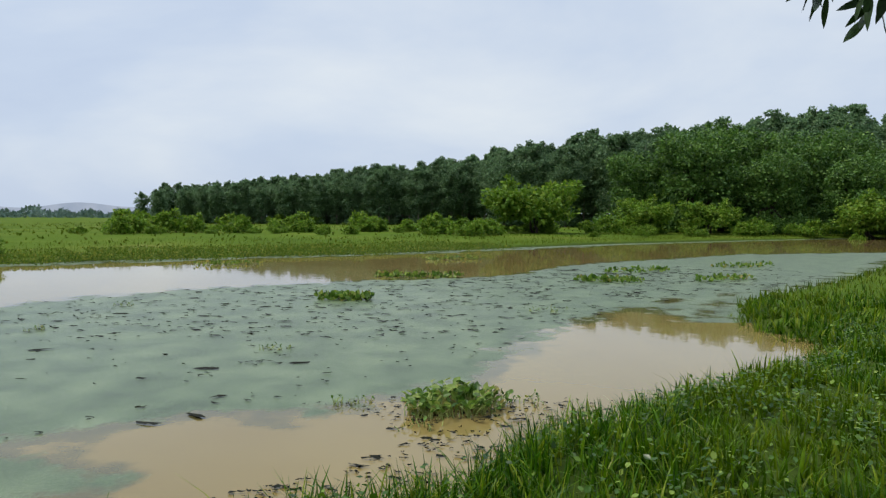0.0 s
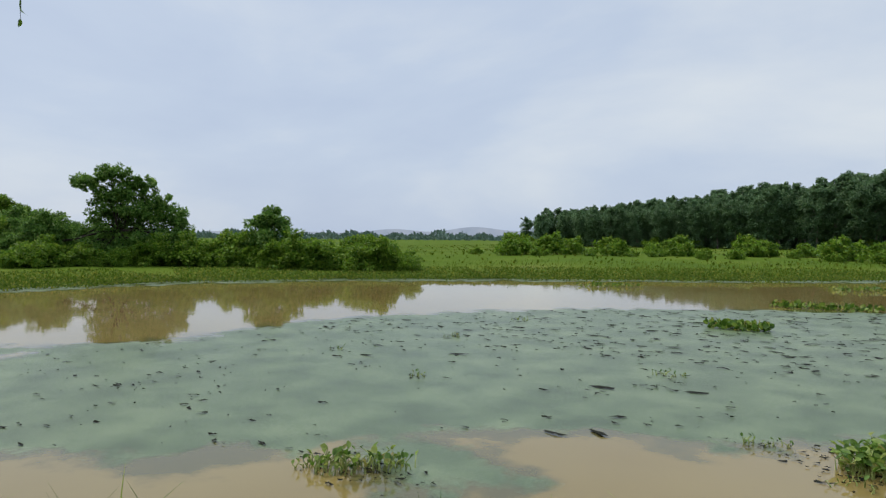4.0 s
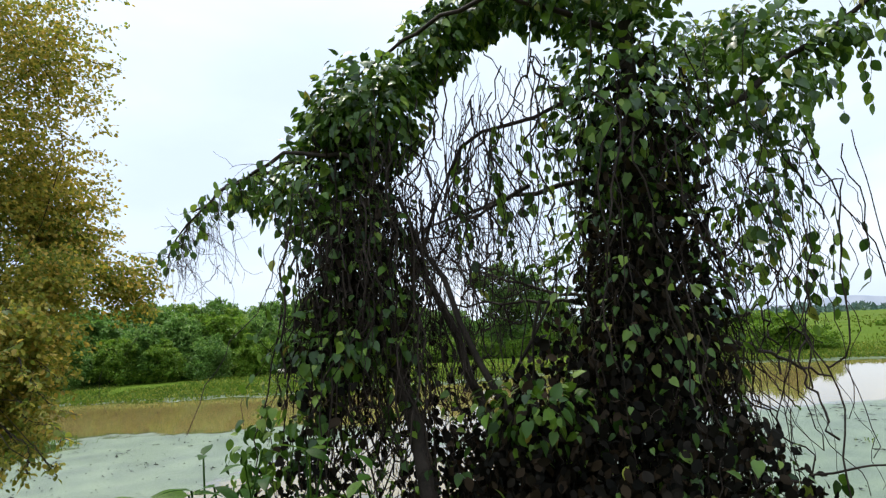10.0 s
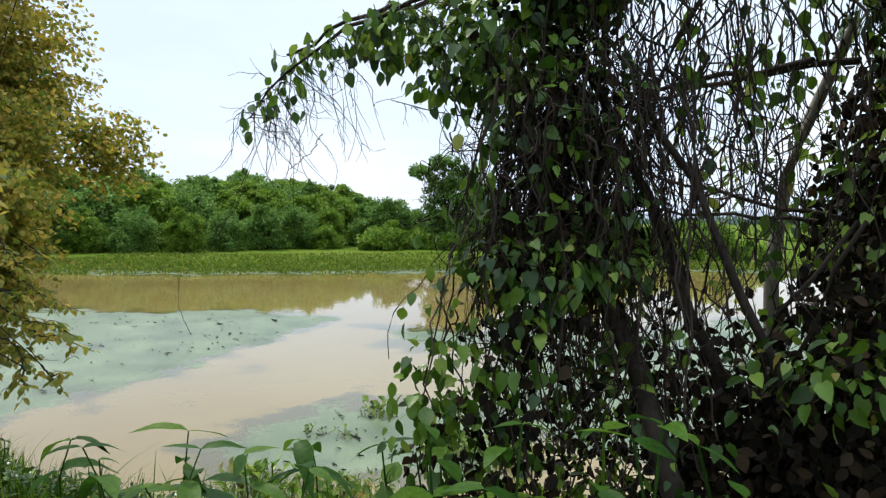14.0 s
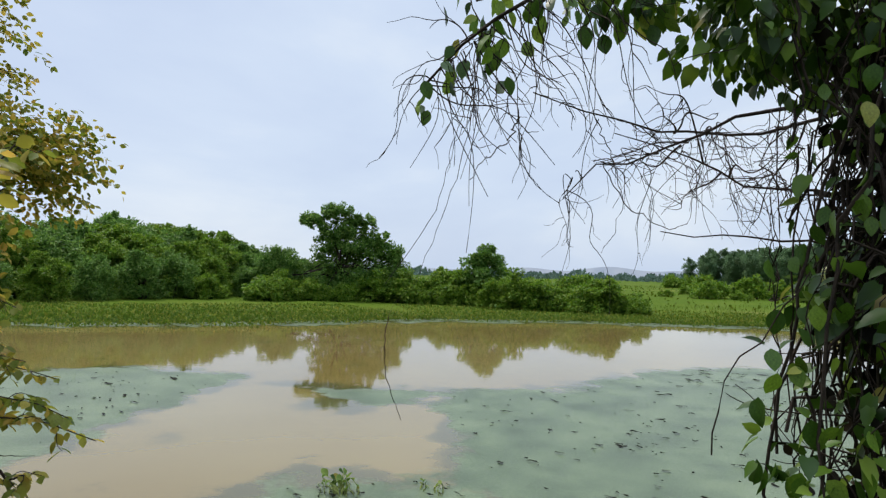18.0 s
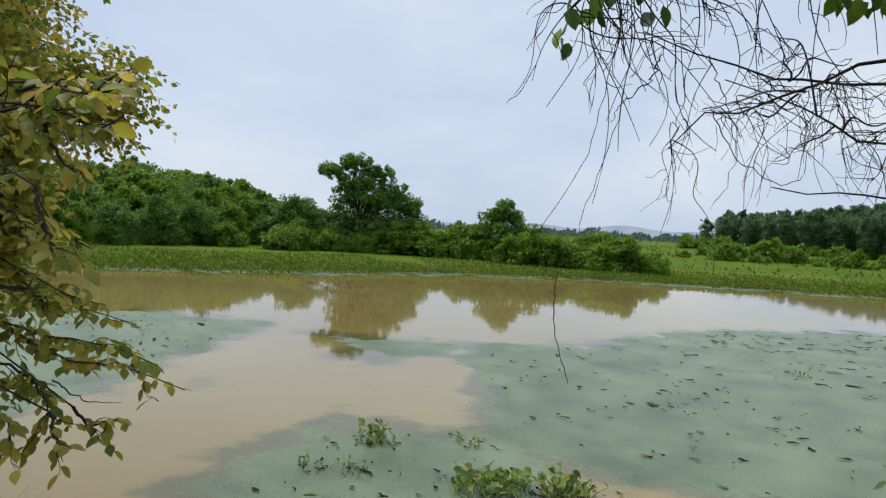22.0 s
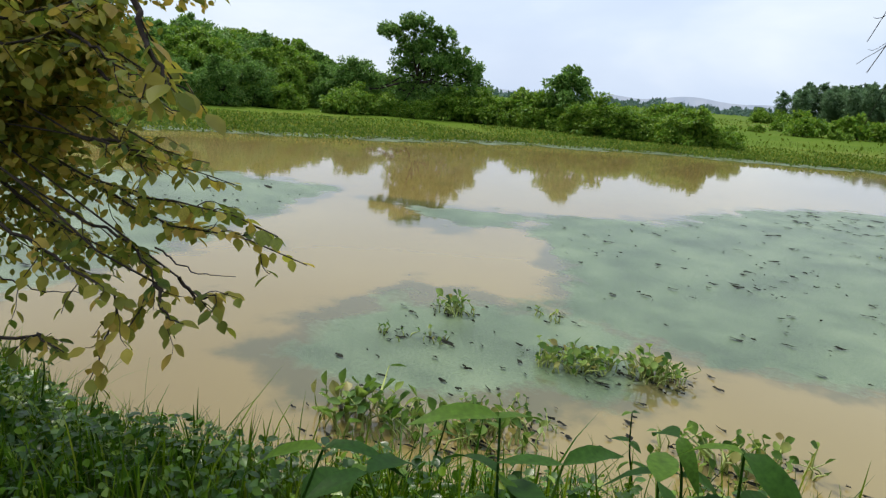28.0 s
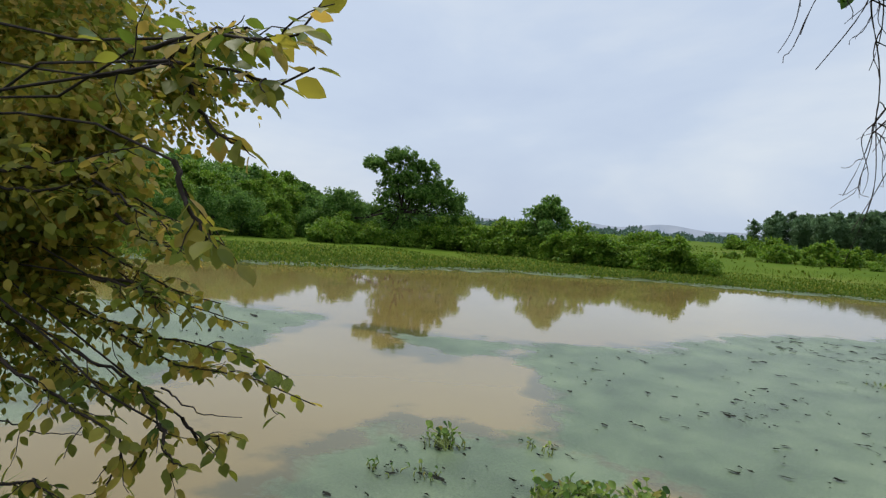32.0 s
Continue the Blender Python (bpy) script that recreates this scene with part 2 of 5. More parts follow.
M_GROUND = ground_material()
M_WATER = water_material()
M_BARK = rough_material("bark", [(0.3, (0.012, 0.009, 0.007)), (0.7, (0.055, 0.042, 0.03))], 9)
M_PALE = rough_material("pale_bark", [(0.3, (0.14, 0.12, 0.09)), (0.7, (0.28, 0.25, 0.2))], 6)
M_TWIG = rough_material("dry_twig", [(0.3, (0.011, 0.008, 0.006)), (0.7, (0.045, 0.031, 0.021))], 20)
M_LITTER = rough_material("rotten_leaf", [(0.3, (0.004, 0.005, 0.003)), (0.7, (0.016, 0.016, 0.008))], 30, rough=0.9)
# withered creeper leaves; the near-black tones also paint in shade
M_DEAD_SHADE = leaf_material("dead_leaf_shade", [(0.0, (0.005, 0.005, 0.003)), (0.6, (0.013, 0.01, 0.006)), (1.0, (0.042, 0.027, 0.014))], 0.15, 0.8, gloss=0.1)
M_GRASS = leaf_material("grass_blade", [(0.0, (0.009, 0.038, 0.001)), (0.45, (0.034, 0.1, 0.002)), (0.8, (0.088, 0.175, 0.003)), (1.0, (0.2, 0.24, 0.018))], 0.42, 0.36, 0.5, (0.13, 0.17, 0.003), 0.45, 0.12)
M_FIELD = leaf_material("field_grass", [(0.0, (0.055, 0.09, 0.006)), (0.6, (0.08, 0.118, 0.009)), (1.0, (0.12, 0.14, 0.018))], 0.3, 0.7, 0.45, (0.13, 0.145, 0.02), 0.15, 0.06)
M_FRINGE = leaf_material("fringe_leaf", [(0.0, (0.05, 0.1, 0.009)), (0.6, (0.1, 0.155, 0.015)), (1.0, (0.24, 0.24, 0.04))], 0.35, 0.6, gloss=0.1)
M_HYAC = leaf_material("hyacinth_leaf", [(0.0, (0.04, 0.095, 0.009)), (0.5, (0.105, 0.19, 0.022)), (0.85, (0.24, 0.32, 0.06)), (1.0, (0.28, 0.22, 0.06))], 0.42, 0.4, gloss=0.25)
M_STALK = rough_material("petiole", [(0.3, (0.2, 0.25, 0.06)), (0.7, (0.34, 0.36, 0.12))], 14, rough=0.45, bump=0.1)
M_VINE = leaf_material("vine_leaf", [(0.0, (0.016, 0.042, 0.005)), (0.45, (0.05, 0.108, 0.01)), (0.8, (0.115, 0.2, 0.018)), (0.97, (0.19, 0.27, 0.035)), (1.0, (0.25, 0.2, 0.03))], 0.35, 0.38, gloss=0.32)
# the palest stops paint glints onto some of the weed leaves
M_WEED = leaf_material("broad_leaf", [(0.0, (0.018, 0.054, 0.003)), (0.7, (0.055, 0.125, 0.006)), (0.9, (0.13, 0.22, 0.012)), (1.0, (0.26, 0.34, 0.06))], 0.4, 0.32, gloss=0.35)
M_BROAD = leaf_material("large_leaf", [(0.0, (0.016, 0.05, 0.006)), (0.6, (0.036, 0.09, 0.009)), (1.0, (0.085, 0.155, 0.014))], 0.4, 0.5, gloss=0.1)
M_YELLOW = leaf_material("yellowish_leaf", [(0.0, (0.08, 0.13, 0.016)), (0.4, (0.2, 0.225, 0.026)), (0.75, (0.38, 0.31, 0.042)), (1.0, (0.48, 0.31, 0.06))], 0.58, 0.5, 0.42, (0.4, 0.3, 0.04), 0.9, gloss=0.25)
M_DARKLEAF = leaf_material("dark_leaf", [(0.0, (0.01, 0.028, 0.006)), (1.0, (0.028, 0.055, 0.012))], 0.15, 0.4, gloss=0.2)
M_TREE_A = leaf_material("tree_leaf", [(0.0, (0.05, 0.12, 0.018)), (0.6, (0.115, 0.225, 0.036)), (1.0, (0.22, 0.33, 0.07))], 0.42, 0.5, gloss=0.16)
M_TREE_B = leaf_material("bush_leaf", [(0.0, (0.065, 0.145, 0.011)), (0.6, (0.13, 0.23, 0.018)), (1.0, (0.23, 0.31, 0.04))], 0.42, 0.5, gloss=0.15)
M_TREE_C = leaf_material("plantation_leaf", [(0.0, (0.06, 0.12, 0.05)), (0.6, (0.11, 0.19, 0.08)), (1.0, (0.19, 0.28, 0.12))], 0.42, 0.5, gloss=0.2)
M_GROVE = leaf_material("grove_leaf", [(0.0, (0.035, 0.085, 0.013)), (0.6, (0.07, 0.15, 0.023)), (1.0, (0.15, 0.25, 0.045))], 0.3, 0.5, gloss=0.2)
# the blue-grey of the hills is distance haze, painted in as emission
M_HILL_HAZE = haze_glow_material("hill_haze_glow", (0.34, 0.41, 0.53), (0.42, 0.48, 0.59))
# bluish leaf tones paint the haze over the far belt
M_FAR_HAZE = leaf_material("far_haze_leaf", [(0.0, (0.07, 0.12, 0.095)), (1.0, (0.12, 0.17, 0.13))], 0.2, 0.8, gloss=0.05)


# ---------------------------------------------------------------- mesh tools
def mesh_of(name, verts, faces, mat, smooth=False):
    """A mesh from arrays; faces is an (n, 3) or (n, 4) array, or a list of such arrays."""
    me = bpy.data.meshes.new(name)
    verts = np.asarray(verts, np.float32)
    groups = [np.asarray(f, np.int32) for f in (faces if isinstance(faces, list) else [faces]) if len(f)]
    loops = np.concatenate([f.ravel() for f in groups])
    sizes = np.concatenate([np.full(len(f), f.shape[1], np.int32) for f in groups])
    me.vertices.add(len(verts))
    me.vertices.foreach_set("co", verts.ravel())
    me.loops.add(len(loops))
    me.loops.foreach_set("vertex_index", loops)
    me.polygons.add(len(sizes))
    me.polygons.foreach_set("loop_start", np.concatenate([[0], np.cumsum(sizes)[:-1]]).astype(np.int32))
    me.polygons.foreach_set("loop_total", sizes)
    if smooth:
        me.polygons.foreach_set("use_smooth", np.ones(len(sizes), bool))
    me.update(calc_edges=True)
    me.validate()
    if mat:
        me.materials.append(mat)
    return me


def piece(name, me, parent=None, label="", at=None):
    ob = new(name, me)
    if at is not None:
        ob.matrix_basis = at
    if parent:
        ob.parent = parent
    if label:
        ob["label"] = label
    return ob


def unit(v):
    return v / np.maximum(np.linalg.norm(v, axis=-1, keepdims=True), 1e-9)


def frames_for(direction, normal):
    """Rows of axes: across, along, up, from the way a leaf points and the side that it shows."""
    y = unit(direction)
    x = unit(np.cross(y, normal))
    return x, y, np.cross(x, y)


# leaf outlines in unit axes: across, along, up; quads fold on the midrib
LEAF_OVAL = (np.array([(0, 0, 0), (0.26, 0.22, 0.05), (0.34, 0.52, 0.06), (0.17, 0.83, 0.02), (0, 1, -0.08), (-0.17, 0.83, 0.02), (-0.34, 0.52, 0.06), (-0.26, 0.22, 0.05), (0, 0.5, 0.0)]),
             np.array([(0, 1, 2, 8), (8, 2, 3, 4), (8, 4, 5, 6), (8, 6, 7, 0)]))
LEAF_HEART = (np.array([(0, 0.05, 0), (0.18, -0.02, 0.03), (0.35, 0.24, 0.07), (0.26, 0.62, 0.04), (0, 1, -0.14), (-0.26, 0.62, 0.04), (-0.35, 0.24, 0.07), (-0.18, -0.02, 0.03), (0, 0.45, 0)]), LEAF_OVAL[1])
LEAF_LANCE = (np.array([(0, 0, 0), (0.09, 0.2, 0.02), (0.125, 0.5, 0.02), (0.07, 0.8, -0.03), (0, 1, -0.1), (-0.07, 0.8, -0.03), (-0.125, 0.5, 0.02), (-0.09, 0.2, 0.02), (0, 0.5, -0.01)]), LEAF_OVAL[1])
LEAF_FAR = (np.array([(0, 0, 0), (0.3, 0.45, 0.06), (0, 1, -0.05), (-0.3, 0.45, 0.06)]), np.array([(0, 1, 2, 3)]))
LEAF_ROUND = (np.array([(0, 0, 0), (0.38, 0.18, 0.06), (0.46, 0.5, 0.1), (0.3, 0.86, 0.06), (0, 1, 0.02), (-0.3, 0.86, 0.06), (-0.46, 0.5, 0.1), (-0.38, 0.18, 0.06), (0, 0.5, 0.0)]), LEAF_OVAL[1])


def fine_leaf(width, belly=0.8, curl=0.12, fold=0.25, rows=7):
    """A leaf outline with a midrib, folded along it and curling down to the tip."""
    q = np.linspace(0, 1, rows)
    w = width * np.sin(np.pi * q ** belly) ** 0.85
    w[0], w[-1] = 0.014, 0.004
    drop = -curl * q * q
    side = drop + fold * w + 0.012 * np.sin(13 * q)
    pts = np.stack([np.stack([-w, q, side], -1), np.stack([0 * w, q, drop], -1), np.stack([w, q, side - 0.01], -1)], 1).reshape(-1, 3)
    i = np.arange(rows - 1)[:, None] * 3 + np.arange(2)[None]
    return pts, np.stack([i, i + 1, i + 4, i + 3], -1).reshape(-1, 4)


FINE_VINE, FINE_WEED, FINE_STRAP, FINE_SMALL, FINE_ROUND, FINE_LANCE = fine_leaf(0.31, 0.84, 0.16), fine_leaf(0.2, 0.8, 0.32), fine_leaf(0.17, 0.8, 0.42), fine_leaf(0.34, 0.88, 0.1), fine_leaf(0.42, 1.05, -0.05, 0.3, 6), fine_leaf(0.13, 0.9, 0.14)


def leaves(shape, places, direction, normal, size):
    """Vertices and quads of many leaves of one outline."""
    outline, quads = shape
    x, y, z = frames_for(direction, normal)
    size = np.broadcast_to(np.asarray(size, float).reshape(-1, 1, 1), (len(places), 1, 1))
    v = places[:, None] + size * (outline[None, :, 0:1] * x[:, None] + outline[None, :, 1:2] * y[:, None] + outline[None, :, 2:3] * z[:, None])
    f = quads[None] + (np.arange(len(places)) * len(outline))[:, None, None]
    return v.reshape(-1, 3), f.reshape(-1, 4)


def tubes(lines, sides=5):
    """Tapered tubes along polylines: a list of (points, radii)."""
    V, Q, base = [], [], 0
    for pts, rad in lines:
        pts, rad = np.asarray(pts, float), np.asarray(rad, float)
        k = len(pts)
        d = unit(np.gradient(pts, axis=0))
        ref = np.where(np.abs(d[:, 2:3]) < 0.9, np.array([[0, 0, 1.0]]), np.array([[1.0, 0, 0]]))
        a = unit(np.cross(d, ref))
        b = np.cross(d, a)
        ang = np.arange(sides) * 2 * np.pi / sides
        ring = pts[:, None] + rad[:, None, None] * (np.cos(ang)[None, :, None] * a[:, None] + np.sin(ang)[None, :, None] * b[:, None])
        V.append(ring.reshape(-1, 3))
        i = np.arange(k - 1)[:, None] * sides
        j = np.arange(sides)[None]
        n = (j + 1) % sides
        Q.append((base + np.stack([i + j, i + n, i + sides + n, i + sides + j], -1)).reshape(-1, 4))
        base += k * sides
    return np.concatenate(V), np.concatenate(Q)


def bent(rng, a, b, k=6, wobble=0.08, sag=0.0):
    """A softly crooked line from a to b."""
    a, b = np.asarray(a, float), np.asarray(b, float)
    s = np.linspace(0, 1, k)[:, None]
    L = np.linalg.norm(b - a)
    p = a + s * (b - a)
    for h in (1, 2, 3):
        p = p + rng.normal(0, wobble * L * 0.8 / h, 3) * np.sin(np.pi * h * s)
    p[:, 2] += -4 * sag * (s * (1 - s))[:, 0]
    return p


def taper(r0, r1, k):
    return np.linspace(r0, r1, k)


def ball(rng, n):
    return unit(rng.normal(0, 1, (n, 3)))


def outline_distance(poly, x, y):
    """Signed distance to a closed outline, positive inside."""
    p = np.asarray(poly, float)
    q = np.roll(p, -1, axis=0)
    best, inside = np.full(x.shape, 1e9), np.zeros(x.shape, bool)
    for (ax, ay), (bx, by) in zip(p, q):
        dx, dy = bx - ax, by - ay
        s = np.clip(((x - ax) * dx + (y - ay) * dy) / (dx * dx + dy * dy), 0, 1)
        best = np.minimum(best, np.hypot(x - ax - s * dx, y - ay - s * dy))
        cross = (ay > y) != (by > y)
        with np.errstate(divide="ignore", invalid="ignore"):
            inside ^= cross & (x < ax + (y - ay) * dx / np.where(dy == 0, 1e-9, dy))
    return np.where(inside, best, -best)


def wave(x, y, s=1.0, seed=0.0):
    """Cheap smooth unevenness between about -1 and 1."""
    return (np.sin(x * 1.7 * s + seed) * np.cos(y * 1.3 * s - seed) + 0.6 * np.sin(x * 3.9 * s + y * 2.7 * s + 2 * seed) + 0.4 * np.cos(y * 6.1 * s - x * 4.3 * s + seed)) / 2


# ---------------------------------------------------------------- the pond and the land
POND = [(-36, -4), (-35, 1), (-32, 4), (-29, 9), (-27.4, 14), (-26.2, 20), (-22, 26), (-16, 31), (-10, 35), (-4, 38.5), (4, 46), (14, 55), (30, 66), (60, 84), (84, 76),
        (40, 40), (19, 30.5), (14.5, 25), (10, 20.4), (7.4, 18), (6.2, 15.6), (5.4, 13), (5.9, 11.6), (5.5, 10.6), (4.2, 9.4), (2.9, 8.3), (1.7, 7.3), (0.95, 6.6), (0.4, 6.0), (-0.2, 5.2), (-0.95, 4.7),
        (-1.8, 4.3), (-2.8, 3.8), (-3.9, 3.1), (-5.0, 2.6), (-5.66, 2.07), (-6.85, 1.34), (-7.62, 0.7), (-8.29, 0.05), (-9.06, -0.59), (-10.13, -0.91), (-11.68, -1.58), (-14, -3.2), (-17, -3.4), (-20.4, 0.1), (-21.6, -2.6), (-29, -5)]
MAT_MAIN = [(-13.25, 7.35), (-11.86, 8.88), (-11.7, 13.3), (-10, 16.5), (-8.7, 18), (-6.5, 20.5), (-4.2, 21.4), (-1.7, 23), (2.2, 24.4), (5.2, 30), (17, 40), (30, 44), (19, 31), (14, 25), (9.8, 20.6), (7.8, 19.3), (5, 16.8), (3.2, 14.8),
            (1.8, 12.7), (0.9, 10.6), (0.2, 9), (-0.7, 8.3), (-1.4, 7.7), (-2.7, 7.4), (-3.6, 6.8), (-4.9, 5.9), (-4.82, 5.3), (-5.32, 4.92), (-6.55, 3.92), (-7.6, 3.61), (-8.55, 3.2), (-9.4, 3.41), (-10.25, 4.44), (-12.61, 6.52)]
MATS = [
    MAT_MAIN,
    [(-9.93, 0.58), (-10.36, 1.32), (-10.68, 2.05), (-10.14, 2.78), (-9.29, 3.1), (-8.65, 3.2), (-8.01, 2.37), (-8.64, 0.7)],
    [(-19.94, 1.89), (-19.29, 3.85), (-16.89, 5.52), (-15.16, 3.31), (-13.74, 1.4), (-13.06, 0.23), (-11.68, -1.68), (-13.85, -3.65), (-17.23, -3.72), (-21.0, 0.29)],
    [(-5.0, 5.9), (-4.2, 6.5), (-3.5, 6.6), (-3.0, 6.2), (-2.6, 6.1), (-2.2, 5.6), (-2.6, 5.2), (-2.9, 4.6), (-3.6, 4.4), (-4.1, 4.9), (-4.8, 5.1)],
    [(-15.23, 5.51), (-14.47, 6.13), (-13.36, 7.14), (-12.61, 6.72), (-12.73, 4.98), (-14.04, 5.08)],
]


def land_height(x, y):
    """Height of the ground: a basin under the pond, banks round it, flat fields beyond."""
    d = -outline_distance(POND, x, y) + 0.12 * wave(x, y, 1.6, 0.3)
    near = np.clip((d + 0.35) / 1.3, 0, 1)
    near = near * near * (3 - 2 * near)
    side = np.clip((11 - y) / 6, 0, 1) * np.clip((x + 24) / 6, 0, 1)
    top = 0.16 + 0.26 * side
    rise = np.clip((d - 1.0) / 25, 0, 1) * (0.35 * (1 - side) + 0.12 * side)
    return -0.4 + near * (0.4 + top) + rise + 0.03 * wave(x, y, 2.3, 1.0) * near


def graded(lo, hi, mid_lo, mid_hi, step, growth=1.22):
    mid = np.arange(mid_lo, mid_hi + step, step)
    out, s, v = [], step, mid[-1]
    while v < hi:
        s *= growth
        v += s
        out.append(v)
    left, s, v = [], step, mid[0]
    while v > lo:
        s *= growth
        v -= s
        left.append(v)
    return np.concatenate([left[::-1], mid, out])


def sheet(name, xs, ys, height, mat, smooth=True):
    gx, gy = np.meshgrid(xs, ys)
    v = np.stack([gx, gy, height(gx, gy)], -1).reshape(-1, 3)
    nx, ny = len(xs), len(ys)
    i = (np.arange(ny - 1)[:, None] * nx + np.arange(nx - 1)[None]).ravel()
    return mesh_of(name, v, np.stack([i, i + 1, i + nx + 1, i + nx], -1), mat, smooth), gx, gy


def build_land():
    me, gx, gy = sheet("ground", graded(-4200, 4200, -42, 24, 0.45), graded(-4200, 4200, -14, 70, 0.5), land_height, M_GROUND)
    d = -outline_distance(POND, gx, gy)
    soil = np.clip(1.0 - np.clip((d - 0.4) / 0.8, 0, 1) * np.clip(1.2 - np.clip((14 - gy) / 4, 0, 1) * np.clip((gx + 24) / 5, 0, 1) * (np.hypot(gx, gy) < 40), 0, 1), 0, 1)
    at = me.attributes.new("soil", "FLOAT", "POINT")
    at.data.foreach_set("value", soil.ravel().astype(np.float32))
    tagged(new("ground", me), "flat green farmland with grassy muddy banks round a pond", "ground", kind="structure")
    me, gx, gy = sheet("water", graded(-48, 90, -21.5, 9, 0.13, 1.08), graded(-12, 90, -4, 26, 0.13, 1.06), lambda x, y: 0 * x, M_WATER)
    w = np.full(gx.shape, -9.0)
    for k, poly in enumerate(MATS):
        w = np.maximum(w, outline_distance(poly, gx, gy) - (0, 0, 0, 0.36, 0.12)[k])
    rough = 0.18 * wave(gx, gy, 1.1, 0.7) + 0.10 * wave(gx, gy, 3.1, 2.0)
    w = w + rough * np.clip(np.hypot(gx + 5, gy) / 8, 0.5, 2.5)
    far = outline_distance(POND, gx, gy)
    shore = np.where((gy > 14) | (gx < -20), 0.5 - (far - 1.3 - 0.8 * wave(gx, gy, 0.4, 1)) * 0.4, 0)
    weed = np.clip(np.maximum(0.5 + w * 0.75, np.clip(shore, 0, 0.62)), 0, 1.5)
    at = me.attributes.new("weed", "FLOAT", "POINT")
    at.data.foreach_set("value", weed.ravel().astype(np.float32))
    tagged(new("water", me), "still brown muddy pond water with grey-green duckweed film", "water", kind="structure")


build_land()


# ---------------------------------------------------------------- trees
def crown(rng, blobs, clumps, per, leaf, flat=0.75, shape=LEAF_FAR, rad=(0.14, 0.24), under=-0.35):
    """Leaf clumps spread through ellipsoids (centre, radii, weight)."""
    w = np.array([b[2] for b in blobs], float)
    pick = rng.choice(len(blobs), clumps, p=w / w.sum())
    C = np.array([blobs[i][0] for i in pick], float)
    R = np.array([blobs[i][1] for i in pick], float)
    d = ball(rng, clumps)
    d[:, 2] = np.where(d[:, 2] < under, under * rng.random(clumps), d[:, 2])
    cen = C + R * d * (rng.random((clumps, 1)) ** 0.4) * 0.92
    size = R.mean(1) * rng.uniform(*rad, clumps)
    n = clumps * per
    idx = np.repeat(np.arange(clumps), per)
    o = ball(rng, n)
    p = cen[idx] + o * (size[idx] * (0.35 + 0.75 * rng.random(n) ** 0.6))[:, None] * np.array([1, 1, flat])
    way = unit(o + rng.normal(0, 0.6, (n, 3)) + np.array([0, 0, -0.25]))
    nor = unit(o * 0.7 + rng.normal(0, 0.45, (n, 3)) + np.array([0, 0, 0.8]))
    v, f = leaves(shape, p, way, nor, leaf * rng.uniform(0.6, 1.25, n))
    return v, f, cen


def make_tree(kind, label, blobs, trunk_to, radius, clumps, per, leaf, seed, mat, bark=None, stems=1, limbs=9, category="tree", flat=0.75, rad=(0.14, 0.24), under=-0.35):
    """A tree or bush at the origin: an Empty with a trunk and a crown."""
    rng = np.random.default_rng(seed)
    top = tagged(new(kind), label, category)
    v, f, cen = crown(rng, blobs, clumps, per, leaf, flat, rad=rad, under=under)
    lines = []
    for s in range(stems):
        foot = np.array([rng.normal(0, radius * 3), rng.normal(0, radius * 3), -0.15]) if stems > 1 else np.array([0, 0, -0.15])
        fork = np.array(trunk_to) + (rng.normal(0, 0.4, 3) * np.array([1, 1, 0.3]) if stems > 1 else 0)
        lines.append((bent(rng, foot, fork, 7, 0.06), taper(radius * 1.25, radius * 0.6, 7)))
        for i in rng.choice(len(cen), min(limbs, len(cen)), replace=False):
            lines.append((bent(rng, fork, cen[i], 6, 0.1), taper(radius * 0.5, radius * 0.08, 6)))
    tv, tf = tubes(lines, 6)
    piece("trunk", mesh_of("trunk", tv, tf, bark or M_BARK, True), top)
    piece("crown", mesh_of("crown", v, f, mat), top)
    return top


def place(ob, x, y, turn=0.0, scale=1.0):
    z = float(land_height(np.array([x]), np.array([y]))[0]) - 0.03
    ob.matrix_basis = Matrix.Translation((x, y, z)) @ Matrix.Rotation(turn, 4, "Z") @ Matrix.Diagonal((scale, scale, scale, 1))
    return ob


def again(ob, x, y, turn, scale):
    z = float(land_height(np.array([x]), np.array([y]))[0]) - 0.03
    c = copy_thing(ob, Matrix.Identity(4))
    c.matrix_basis = Matrix.Translation((x, y, z)) @ Matrix.Rotation(turn, 4, "Z") @ Matrix.Diagonal((scale, scale, scale, 1))
    return c


def skyline(x, y, eye, bearings, rises):
    """Height that a tree at x, y reaches, from the rise of the treeline (degrees) seen over the water."""
    dx, dy = x - eye[0], y - eye[1]
    return eye[2] + math.hypot(dx, dy) * math.tan(radians(float(np.interp(math.degrees(math.atan2(dx, dy)), bearings, rises))))


WOOD = ((0.1, 0.4, 2.1), (-26.5, -25.5, -24, -19, -16, -10.5, -4.2, 2.5, 3.7, 9.6, 14.4, 21.5, 27, 34.5, 38, 43, 47, 60), (0.8, 1.8, 2.3, 2.65, 2.95, 3.6, 4.4, 5.05, 5.6, 6.4, 7.0, 7.3, 7.9, 7.5, 7.0, 7.1, 5.9, 5.0))
THICKET = ((-6.0, -2.0, 1.95), (-110, -90, -80, -76, -72, -66, -63, -60.3, -59.2, -57.4, -56.4, -50), (4.0, 4.2, 4.3, 3.9, 3.8, 4.15, 3.85, 3.5, 2.5, 2.3, 1.0, 0.8))


